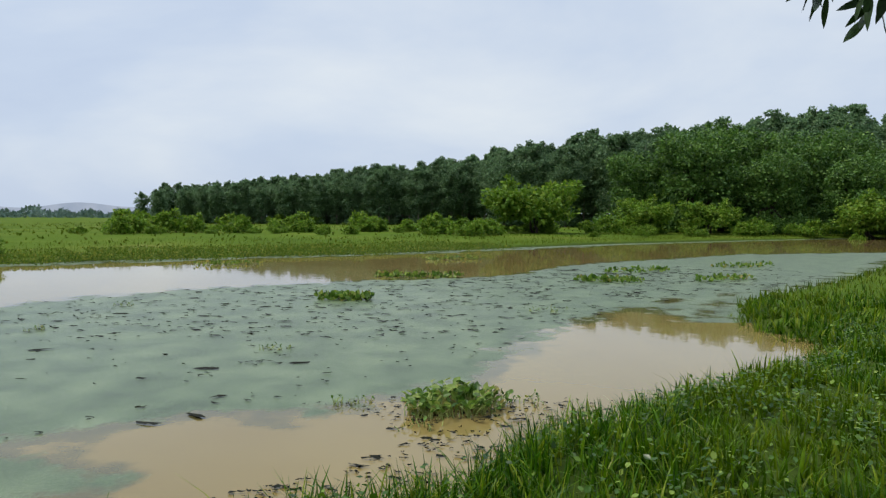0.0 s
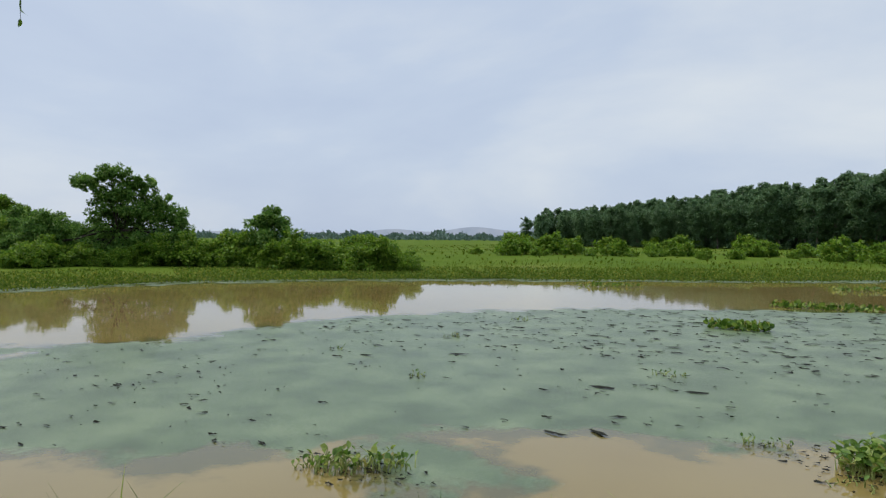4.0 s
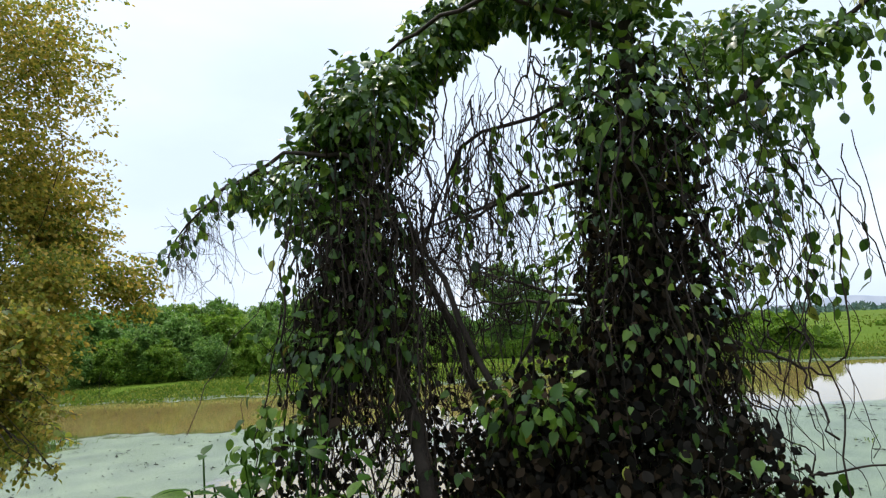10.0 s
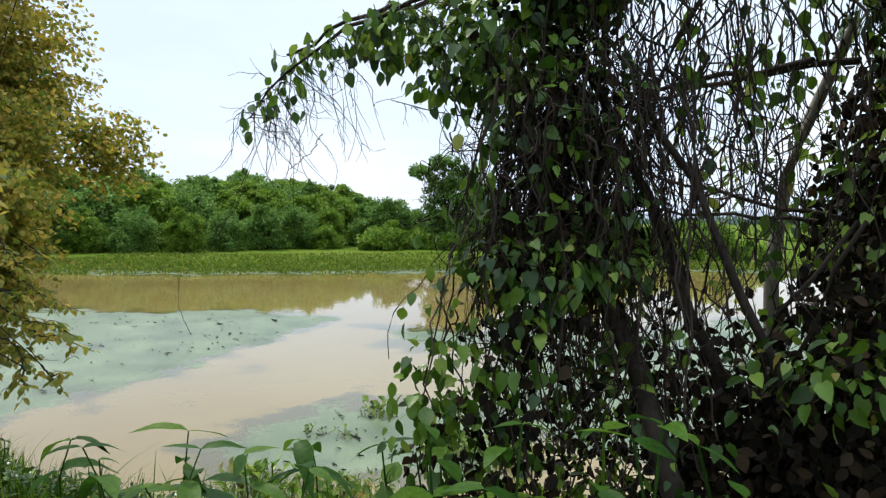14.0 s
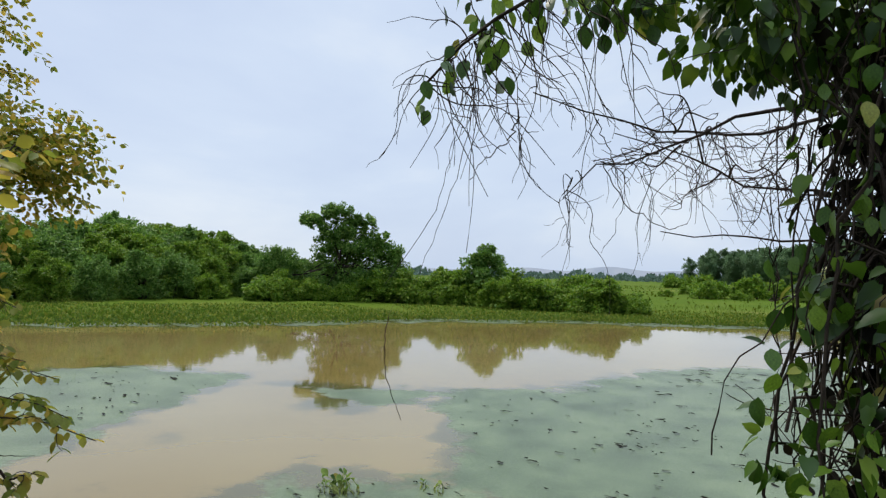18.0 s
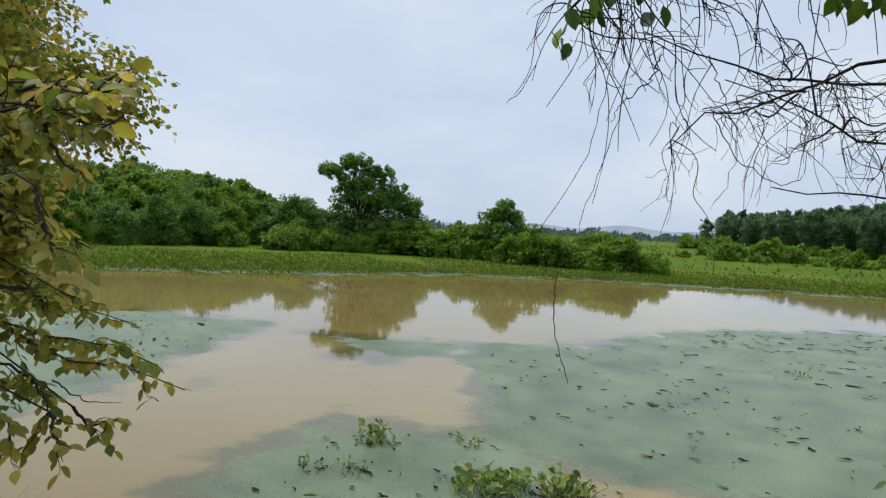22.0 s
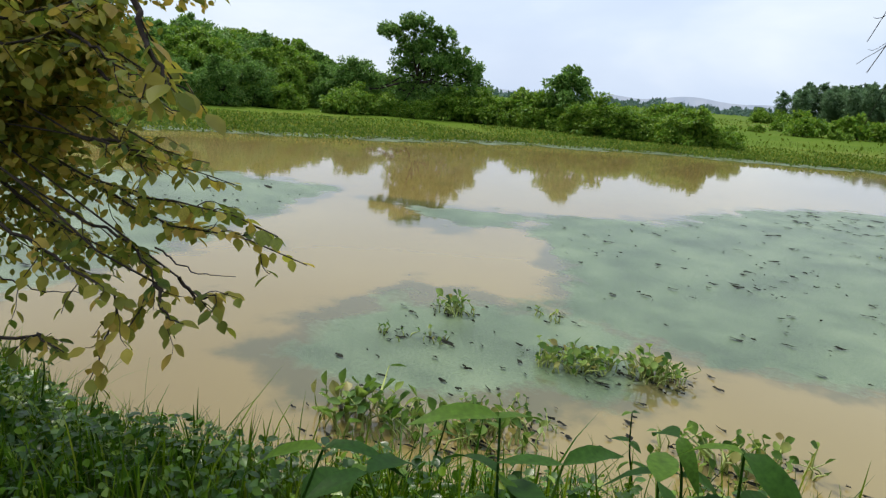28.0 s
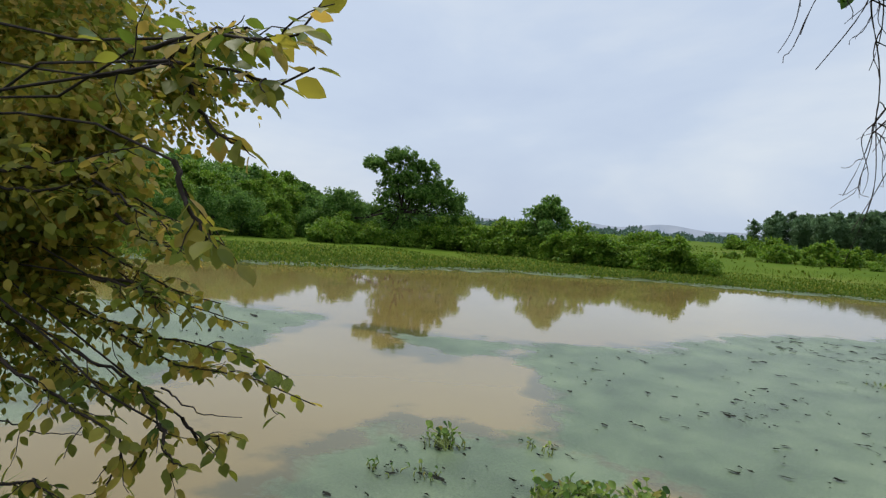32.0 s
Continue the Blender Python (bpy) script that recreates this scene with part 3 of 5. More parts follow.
def far_side():
    # the single tall tree on the far bank
    place(make_tree("broadleaf_tree", "tall bushy green tree with an open top on the far bank",
                    [((-0.6, 0, 5.45), (1.1, 0.9, 0.5), 0.9), ((-2.2, 0, 4.85), (0.95, 0.9, 0.5), 0.7), ((0.8, 0, 4.9), (1.0, 0.9, 0.55), 0.8), ((-0.5, 0, 4.3), (1.6, 1.1, 0.7), 1.1), ((1.7, 0, 3.9), (1.0, 0.9, 0.7), 1.0), ((2.7, 0, 3.0), (1.1, 1.0, 0.8), 1.1), ((-1.1, 0, 3.4), (1.2, 1.0, 0.6), 0.8), ((0.8, -0.2, 3.0), (1.4, 1.1, 1.0), 1.4), ((2.9, -0.2, 1.9), (1.1, 1.0, 1.0), 1.2)]
                    + [((-1.0, 0, 2.3), (1.2, 0.9, 0.9), 1.0), ((0.8, -0.2, 1.4), (1.8, 1.3, 1.1), 1.7), ((2.8, -0.2, 0.9), (1.2, 1.0, 0.9), 1.0), ((-4.1, 0, 2.6), (1.05, 0.9, 0.8), 1.1), ((-4.8, 0, 1.7), (1.0, 1.0, 0.9), 1.1), ((-3.0, 0, 1.9), (1.2, 1.1, 1.1), 1.4), ((-4.3, 0, 0.8), (1.3, 1.1, 0.8), 1.2), ((-1.4, 0, 0.9), (1.6, 1.2, 0.9), 1.4)],
                    (-0.3, 0, 2.0), 0.15, 760, 66, 0.165, 11, M_TREE_A, limbs=26, flat=0.8, rad=(0.13, 0.27), under=-0.95), -37.45, 24.75, 0.86)
    # the pointed bush
    place(make_tree("shrub", "rounded green shrub with a pointed top", [((0, 0, 1.4), (1.5, 1.4, 1.3), 3), ((0.2, 0, 2.4), (0.9, 0.9, 0.75), 1.2)], (0, 0, 0.8), 0.08, 110, 90, 0.16, 12, M_TREE_A, limbs=9, category="shrub"), -30.3, 29.3, 0.4, 1.15)
    hedge = [make_tree("hedge_bush", "low spreading light green bush in a hedge", [((0, 0, 0.35), (1.9, 1.4, 0.55), 1.2), ((0, 0, 0.8), (1.6, 1.2, 0.7), 1), ((0.7, 0, 1.1), (0.9, 0.9, 0.6), 0.5)], (0, 0, 0.4), 0.05, 110, 80, 0.15, 20 + k, M_TREE_B, stems=3, limbs=4, category="bush") for k in range(3)]
    for h in hedge:
        h["group"] = "hedge along the far bank"
    rng = random.Random(5)
    spots = [(-34.6 + 1.02 * i + rng.uniform(-0.4, 0.4), 27.6 + 0.42 * i + rng.uniform(-0.6, 0.6)) for i in range(13)]
    spots += [(-42.0 + 0.62 * i + rng.uniform(-0.7, 0.7), 16.5 + 0.95 * i + rng.uniform(-0.5, 0.5)) for i in range(0, 12, 2)]
    spots += [(-33.5 + 0.9 * i + rng.uniform(-0.5, 0.5), 29.3 + 0.5 * i + rng.uniform(-0.5, 0.5)) for i in range(11)]
    for k, (x, y) in enumerate(spots):
        s, a = rng.uniform(0.65, 1.4), rng.uniform(0, 6.28)
        x, y = x + 0.7, y - 0.8
        if k < 3:
            place(hedge[k], x, y, a, s)
        else:
            again(hedge[k % 3], x, y, a, s)
    # the dense thicket on the left bank
    lobes = random.Random(41)
    thick = []
    for k in range(5):
        lumps = [((0, 0, 2.4), (2.0, 1.9, 1.5), 2.6), ((0.3, 0, 0.9), (2.5, 2.3, 1.0), 2.2)]
        for q in range(8):
            a, h = 0.785 * q + lobes.uniform(-0.3, 0.3), lobes.uniform(0.7, 3.6)
            w, size = (1.9 - 0.33 * h) * lobes.uniform(0.8, 1.15), lobes.uniform(0.6, 1.0)
            lumps.append(((w * math.cos(a), w * math.sin(a), h), (size, size, 0.7 * size), 0.7 * size))
        lumps.append(((lobes.uniform(-0.8, 0.8), lobes.uniform(-0.6, 0.6), 3.7), (0.8, 0.8, 0.55), 0.6))
        thick.append(make_tree("thicket_tree", "dense dark green tree in a thicket", lumps, (0, 0, 1.2), 0.12, 330, 66, 0.19, 30 + k, M_TREE_B if k in (0, 3) else M_TREE_A, stems=2, limbs=8, flat=0.75, rad=(0.15, 0.3), under=-0.8))
    for h in thick:
        h["group"] = "thicket on the far bank"
    rng = random.Random(8)
    k = 0
    for row, (x0, s0) in enumerate(((-40.5, 0.62), (-43.5, 0.85), (-48, 1.0), (-54, 1.0))):
        for y in np.arange(-14 - 3 * row, 25.5 + row * 4.0, 2.3):
            x = x0 + rng.uniform(-1, 1) - 0.12 * abs(y - 12)
            s, a = s0 * rng.uniform(0.84, 1.0) * (skyline(x, y, *THICKET) - 0.3) / 4.2, rng.uniform(0, 6.28)
            if s < 0.42:
                continue
            if k < 5:
                place(thick[k], x, y, a, s)
            else:
                again(thick[rng.randrange(5)], x, y, a, s)
            k += 1
    # the plantation
    rng0 = random.Random(19)
    kinds = [make_tree("plantation_tree", "slender plantation tree with a pale trunk", [((0, 0, 8.6), (3.0, 3.0, 2.4), 3.6), ((rng0.uniform(-1.2, 1.2), rng0.uniform(-1, 1), 10.7), (0.9, 0.9, 1.2), 0.8), ((rng0.uniform(-1.5, 1.5), 0, 10.0), (1.0, 1.0, 1.2), 0.7), *[((rng0.uniform(-2, 2), rng0.uniform(-2, 2), 10.2), (0.45, 0.45, 1.1), 0.22) for _ in range(4)], ((0, 0, 7.0), (3.0, 3.0, 2.0), 2.0), ((0, 0, 5.4), (2.9, 2.9, 2.2), 2.2), ((0, 0, 4.2), (2.7, 2.7, 1.8), 1.2), ((0, 0, 2.9), (2.6, 2.6, 2.0), 1.3), ((0, 0, 0.9), (2.4, 2.4, 1.1), 0.9)], (0, 0, 6), 0.13, 220, 50, 0.36, 40 + j, M_TREE_C, M_PALE, limbs=8, rad=(0.16, 0.3)) for j in range(4)]
    for h in kinds:
        h["group"] = "plantation trees"
    rng, k = random.Random(3), 0
    for ax, ay, bx, by, deep in ((-63, 138, 12, 130, 4), (7.5, 117, 60, 100, 3), (60, 112, 120, 96, 2)):
        L = math.hypot(bx - ax, by - ay)
        for i, j in itertools.product(range(int(L / 2.3)), range(deep)):
            u = (i + 0.5) / int(L / 2.3)
            x, y = ax + u * (bx - ax) + rng.uniform(-1.5, 1.5) + j * 1.0, ay + u * (by - ay) + j * 4.2 + rng.uniform(-1.6, 1.6)
            s, a = (skyline(x, y, *WOOD) - 0.5) / 11.3 * rng.uniform(0.86, 1.02) * (1.0 if j else 0.93), rng.uniform(0, 6.28)
            if k < 4:
                place(kinds[k], x, y, a, s)
            else:
                again(kinds[rng.randrange(4)], x, y, a, s)
            k += 1
    # the big mixed grove and its bushes
    grove = [make_tree("grove_tree", "large spreading dark green grove tree", [((0, 0, 8.5), (4.5, 4.5, 3.2), 3), ((1, 0, 5), (5.2, 5, 3.4), 3), ((0, 0, 1.5), (5.6, 5.2, 1.9), 2.6)], (0, 0, 4), 0.3, 260, 56, 0.42, 50 + j, M_GROVE, limbs=10, rad=(0.16, 0.28)) for j in range(3)]
    for h in grove:
        h["group"] = "grove trees"
    for k, (x, y, s) in enumerate(((30, 84, 1.15), (38, 80, 0.85), (47, 78, 0.8), (44, 88, 1.15), (55, 84, 1.0), (63, 88, 1.05), (24, 88, 0.9), (72, 92, 1.0), (36, 90, 1.25), (80, 96, 1.1), (52, 92, 1.2), (68, 84, 0.75), (78, 86, 0.8), (90, 92, 1.0))):
        a, s = 2.1 * k, min(s, (skyline(x, y, *WOOD) - 0.5) / 11.6)
        if k < 3:
            place(grove[k], x, y, a, s)
        else:
            again(grove[k % 3], x, y, a, s)
    place(make_tree("field_bush", "broad light green bush at the field edge", [((0, 0, 2.5), (5, 4, 2.4), 2), ((-3.5, 0, 3.6), (3, 3, 2.2), 1), ((2, 0, 4.2), (3.5, 3, 2), 1)], (0, 0, 2), 0.14, 130, 50, 0.5, 61, M_TREE_B, stems=3, limbs=8, category="bush", rad=(0.16, 0.26)), 9.5, 74, 0.3, 1.0)
    bush = bpy.data.objects["field_bush"]
    for x, y, a, b in ((45, 73, 1.2, 0.9), (53, 73, 2.6, 1.25), (61, 76, 4.0, 1.55), (69, 79, 5.1, 1.45), (80, 82, 0.7, 1.2), (22, 77, 2.0, 0.7), (29, 76, 3.3, 0.65)):
        again(bush, x, y, a, b)
    scrub = [make_tree("scrub_bush", "low green scrub bush in the field", [((0, 0, 0.4), (1.6, 1.3, 0.5), 1.4), ((0.5 * j - 0.6, 0.2, 0.8), (0.7, 0.7, 0.5), 0.7), ((0.9, 0, 0.6), (0.6, 0.6, 0.45), 0.4), ((-1.1, 0.1, 0.55), (0.5, 0.6, 0.5), 0.4)], (0, 0, 0.3), 0.03, 60, 44, 0.2, 70 + j, M_TREE_B, stems=2, limbs=3, category="bush") for j in range(3)]
    for h in scrub:
        h["group"] = "scrub in the field"
    rng = random.Random(17)
    for k in range(105):
        u = rng.random()
        if k < 75:
            x, y = -34 + 74 * u + rng.uniform(-3, 3), 62 + 14 * u + rng.uniform(-7, 9)
            s, a = 0.45 + 1.3 * rng.random() ** 2, rng.uniform(0, 6.28)
        else:
            x, y = -66 + 128 * u, 134 - 40 * max(0, u - 0.6) / 0.4 + rng.uniform(-4, 1.5)
            s, a = rng.uniform(1.0, 2.2), rng.uniform(0, 6.28)
        if k < 3:
            place(scrub[k], x, y, a, s)
        else:
            again(scrub[k % 3], x, y, a, s)


far_side()


def distance():
    rng = np.random.default_rng(2)
    # far tree belt: ragged band of leaves, haze put into their colour
    n = 26000
    ang = rng.uniform(radians(-75), radians(40), n)
    r = rng.uniform(420, 640, n)
    p = np.stack([np.sin(ang) * r, np.cos(ang) * r, rng.random(n) * (4.2 + 1.6 * np.sin(ang * 31) * np.sin(ang * 77) + 1.2 * np.sin(ang * 190))], -1)
    v, f = leaves(LEAF_FAR, p, unit(rng.normal(0, 1, (n, 3)) + (0, 0, 0.8)), ball(rng, n), rng.uniform(1.4, 3.2, n))
    tagged(new("far_tree_belt", mesh_of("far_tree_belt", v, f, M_FAR_HAZE)), "belt of distant dark trees with haze painted into the leaf colour", "trees", kind="stuff")
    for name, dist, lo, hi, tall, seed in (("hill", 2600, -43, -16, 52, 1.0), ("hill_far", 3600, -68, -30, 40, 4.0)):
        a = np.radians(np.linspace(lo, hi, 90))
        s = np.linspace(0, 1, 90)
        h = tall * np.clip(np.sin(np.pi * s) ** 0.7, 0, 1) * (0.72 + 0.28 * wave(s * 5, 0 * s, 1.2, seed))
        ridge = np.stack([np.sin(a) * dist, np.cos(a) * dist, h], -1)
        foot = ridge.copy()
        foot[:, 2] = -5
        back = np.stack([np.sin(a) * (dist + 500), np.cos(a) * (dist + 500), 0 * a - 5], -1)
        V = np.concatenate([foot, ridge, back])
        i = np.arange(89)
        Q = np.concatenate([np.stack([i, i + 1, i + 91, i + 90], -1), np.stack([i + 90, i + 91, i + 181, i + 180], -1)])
        tagged(new("backdrop_" + name, mesh_of(name, V, Q, M_HILL_HAZE, True)), "low blue hill on the horizon, its haze painted as a glow", "hill", kind="structure")


distance()


# ---------------------------------------------------------------- hyacinth and floating bits
def petiole_leaf(rng, tall, blade):
    """One water hyacinth leaf: a thick curved stalk with a round upright blade."""
    lean = rng.normal(0, 0.42, 2)
    pts = np.array([(0, 0, -0.03), (lean[0] * tall * 0.2, lean[1] * tall * 0.2, tall * 0.5), (lean[0] * tall, lean[1] * tall, tall)])
    v, f = tubes([(pts, [0.009, 0.0075, 0.0035])], 5)
    a = rng.uniform(0, 6.283)
    way = unit(np.array([[math.cos(a), math.sin(a), rng.uniform(0.0, 1.4)]]))
    side = unit(np.array([[-0.5 * math.cos(a) + rng.normal(0, 0.4), -0.5 * math.sin(a) + rng.normal(0, 0.4), 0.9]]))
    lv, lf = leaves((FINE_ROUND[0] * (rng.uniform(0.65, 0.95), 1, rng.uniform(0.8, 1.8)), FINE_ROUND[1]), pts[-1:], way, side, blade)
    me = mesh_of("leaf", np.concatenate([v, lv]), np.concatenate([f, lf + len(v)]), M_HYAC, True)
    me.materials.append(M_STALK)
    for q in range(len(f)):
        me.polygons[q].material_index = 1
    return me


def hyacinths():
    rng = np.random.default_rng(77)
    kinds = {h: [petiole_leaf(rng, h * rng.uniform(0.45, 1.1), b * rng.uniform(0.8, 1.15)) for _ in range(12)] for h, b in ((0.08, 0.055), (0.13, 0.078), (0.22, 0.125))}
    # centre, radii, turn, leaves, height of the leaves
    rows = [(0.15, 7.75, 0.62, 0.36, 0.5, 330, 0.22), (-4.1, 5.15, 0.55, 0.22, 0.58, 130, 0.13), (-8.5, 2.3, 0.34, 0.2, 0.9, 120, 0.13), (-8.03, 2.65, 0.22, 0.18, 0.9, 80, 0.13),
            (-9.95, 2.33, 0.2, 0.15, 0.5, 34, 0.13), (-8.72, 0.42, 0.3, 0.26, 0.7, 60, 0.22), (-8.36, 0.7, 0.42, 0.24, 0.8, 90, 0.13), (-8.05, 0.98, 0.3, 0.2, 0.7, 50, 0.13), (-7.1, 1.75, 0.4, 0.2, 0.5, 60, 0.13), (-8.2, 1.25, 0.36, 0.2, 0.6, 30, 0.08), (-6.9, 2.1, 0.3, 0.18, 0.5, 30, 0.13), (-1.06, 7.95, 0.28, 0.1, 0.2, 16, 0.08)]
    # small plants farther out
    rows += [(-2.66, 10.97, 0.26, 0.14, 0, 14, 0.08), (-5.82, 8.76, 0.12, 0.1, 0, 8, 0.08), (-8.46, 9.99, 0.16, 0.1, 0, 8, 0.08), (-7.45, 12.6, 0.24, 0.15, 0, 12, 0.08), (-7.59, 16.03, 0.3, 0.15, 0, 12, 0.08),
            (2.34, 15.66, 0.5, 0.35, 0.3, 18, 0.08), (-9.78, 1.48, 0.2, 0.14, 0, 10, 0.08), (-9.5, 1.69, 0.14, 0.1, 0, 8, 0.08), (-9.37, 3, 0.18, 0.1, 0, 10, 0.08), (0.9, 7.9, 0.35, 0.2, 0.6, 18, 0.08), (-0.2, 7.1, 0.3, 0.16, 0.6, 12, 0.08)]
    for x, y, rx, ry, turn, n, h in rows:
        top = tagged(new("water_hyacinth"), "clump of glossy green water hyacinth floating in the pond" if h > 0.1 else "small sparse water hyacinth plant on the duckweed", "water plant", "water hyacinths")
        top.matrix_basis = Matrix.Translation((x, y, 0))
        a, r = rng.uniform(0, 6.283, n), np.sqrt(rng.random(n))
        px, py = np.cos(a) * r * rx, np.sin(a) * r * ry
        for i in range(n):
            qx, qy = px[i] * math.cos(turn) - py[i] * math.sin(turn), px[i] * math.sin(turn) + py[i] * math.cos(turn)
            s = (1.15 - 0.45 * r[i]) * rng.uniform(0.8, 1.15)
            m = Matrix.Translation((qx, qy, 0)) @ Matrix.Rotation(rng.uniform(0, 6.28), 4, "Z") @ Matrix.Rotation(0.55 * r[i] * rng.random(), 4, "X") @ Matrix.Diagonal((s, s, s, 1))
            piece("leaf", kinds[h][rng.integers(12)], top, at=m)
    # rafts farther out
    for x, y, rx, ry, turn, n in ((-2.55, 17.45, 0.72, 0.3, 0, 220), (-1.0, 24.0, 1.6, 0.4, 0, 260), (5.4, 22.8, 1.15, 0.5, -0.2, 220), (0.3, 34, 1.6, 0.6, 0.3, 120), (7.5, 27, 1.6, 0.6, 0.5, 120), (9.5, 23.5, 1.4, 0.5, 0.5, 120), (-9.5, 29.5, 1.6, 0.4, 0.5, 90), (13, 30, 2.2, 0.7, 0.6, 130)):
        a, r = rng.uniform(0, 6.283, n), np.sqrt(rng.random(n))
        px, py = np.cos(a) * r * rx, np.sin(a) * r * ry
        p = np.stack([x + px * np.cos(turn) - py * np.sin(turn), y + px * np.sin(turn) + py * np.cos(turn), rng.uniform(0.0, 0.13, n)], -1)
        v, f = leaves(LEAF_ROUND, p, unit(rng.normal(0, 0.6, (n, 3)) + (0, 0, 0.7)), ball(rng, n), rng.uniform(0.08, 0.15, n))
        top = tagged(new("water_hyacinth"), "low raft of water hyacinth drifting on open water", "water plant", "water hyacinths")
        piece("leaves", mesh_of("leaves", v, f, M_HYAC), top)["kind"] = "stuff"
    # the green fringe along the far bank
    edge = np.array(POND[:11])
    n = 42000
    u = rng.random(n) * (len(edge) - 1.001)
    i = u.astype(int)
    s = (u - i)[:, None]
    q = edge[i] * (1 - s) + edge[i + 1] * s
    d = unit(edge[i + 1] - edge[i])
    width = 1.5 + 1.1 * wave(q[:, 0], q[:, 1], 0.35, 2.0)
    off = np.where(rng.random(n) < 0.5, rng.uniform(-1.3, 1.0, n) * width, rng.uniform(-8, 0, n))
    p = np.stack([q[:, 0] + d[:, 1] * off, q[:, 1] - d[:, 0] * off, rng.uniform(0.02, 0.22, n) * np.clip(1.1 - np.abs(off) / 3.0, 0.35, 1) + np.clip(-off, 0, 1.2) * 0.13 + np.clip(-off - 1.2, 0, 8) * 0.01], -1)
    v, f = leaves(LEAF_FAR, p, unit(rng.normal(0, 0.6, (n, 3)) + (0, 0, 0.7)), ball(rng, n), rng.uniform(0.07, 0.15, n))
    tagged(new("bank_fringe", mesh_of("bank_fringe", v, f, M_FRINGE)), "bright green fringe of water plants along the far bank", "water plants", kind="stuff")
    # dark rotten leaves afloat on the duckweed
    main = MATS[0]
    V, Q, base = [], [], 0
    spots = [(-8.05, 10.8, 0.22), (-7.58, 9.8, 0.24), (-6.34, 10.8, 0.26), (-7.62, 6.18, 0.12), (-8.06, 5.36, 0.1), (-6.76, 5.65, 0.11), (-2.06, 10.0, 0.2), (-2.59, 8.16, 0.16), (-2.96, 7.13, 0.2), (-17.16, 3, 0.2), (-17.04, 4.11, 0.22), (-15.95, 2.79, 0.16), (-3.3, 9.6, 0.24), (-2.6, 7.4, 0.2)]
    while len(spots) < 1400:
        if rng.random() < 0.78:
            x, y = rng.uniform(-13, 12), rng.uniform(3, 28)
            ok = outline_distance(main, np.array([x]), np.array([y]))[0] > 0.15
        else:
            x, y = rng.uniform(-19.5, -8.5), rng.uniform(-3, 5)
            ok = max(outline_distance(MATS[2], np.array([x]), np.array([y]))[0], outline_distance(MATS[1], np.array([x]), np.array([y]))[0] - 0.1) > 0.1
        if ok:
            cluster = 1 + (rng.random() < 0.25) * rng.integers(1, 4)
            for _ in range(cluster):
                spots.append((x + rng.normal(0, 0.22) * (cluster > 1), y + rng.normal(0, 0.16) * (cluster > 1), 0.024 + 0.085 * rng.random() ** 2.4 + 0.012 * max(0, y - 8) * rng.random()))
    for hx, hy, rx, ry, turn, m, h in rows:
        for _ in range(6 + m // 2):
            spots.append((hx + rng.normal(0, rx * 0.75), hy + rng.normal(0, ry * 0.9), 0.02 + 0.06 * rng.random() ** 2))
    made = 0
    while made < 650:
        x, y = rng.uniform(-11, 14), rng.uniform(12, 30)
        if outline_distance(main, np.array([x]), np.array([y]))[0] > 0.1:
            spots.append((x, y, 0.06 + 0.16 * rng.random() ** 2))
            made += 1
    made = 0
    while made < 420:
        x, y = rng.uniform(-3.2, 2.2), rng.uniform(3.6, 8.2)
        if -0.95 < -outline_distance(POND, np.array([x]), np.array([y]))[0] < 0.0 and rng.random() < 0.4 + 0.6 * wave(x, y, 1.4, 0.5):
            spots.append((x, y, 0.02 + 0.07 * rng.random() ** 2))
            made += 1
    for x, y, s in spots:
        k = rng.integers(6, 9)
        a = np.sort(rng.uniform(0, 6.283, k))
        t = rng.uniform(-0.5, 0.5)
        ex, ey = s * rng.uniform(0.5, 1, k) * np.cos(a), s * 0.34 * rng.uniform(0.5, 1, k) * np.sin(a)
        ring = np.stack([x + ex * np.cos(t) - ey * np.sin(t), y + ex * np.sin(t) + ey * np.cos(t), np.full(k, 0.006) + rng.random(k) * 0.02], -1)
        V.append(np.concatenate([ring, [[x, y, 0.012 + 0.05 * s]]]))
        j = np.arange(k)
        Q.append(base + np.stack([j, (j + 1) % k, np.full(k, k)], -1))
        base += k + 1
    tagged(new("floating_litter", mesh_of("floating_litter", np.concatenate(V), np.concatenate(Q), M_LITTER)), "dark rotting leaves scattered over the duckweed", "leaf litter", kind="stuff")


hyacinths()


# ---------------------------------------------------------------- grass
def blades(rng, x, y, tall, width, bend=0.45, sink=0.03):
    """Bent tapering blades, three quads each."""
    n = len(x)
    z = land_height(x, y) - sink
    a = rng.uniform(0, 6.283, n)
    out = np.stack([np.cos(a), np.sin(a), 0 * a], -1)
    side = np.stack([-np.sin(a), np.cos(a), 0 * a], -1)
    foot = np.stack([x, y, z], -1)
    b = np.abs(rng.normal(0, bend, n)) + 0.08
    V = np.zeros((n, 8, 3))
    for k, (s, w) in enumerate(((0, 1.0), (0.4, 0.9), (0.75, 0.6), (1.0, 0.06))):
        c = foot + out * (b * tall * s * s)[:, None] + np.array([0, 0, 1.0]) * (tall * (s - 0.25 * b * s * s))[:, None]
        V[:, 2 * k] = c - side * (width * w * 0.5)[:, None]
        V[:, 2 * k + 1] = c + side * (width * w * 0.5)[:, None]
    q = np.array([(0, 1, 3, 2), (2, 3, 5, 4), (4, 5, 7, 6)])
    return V.reshape(-1, 3), (q[None] + (np.arange(n) * 8)[:, None, None]).reshape(-1, 4)


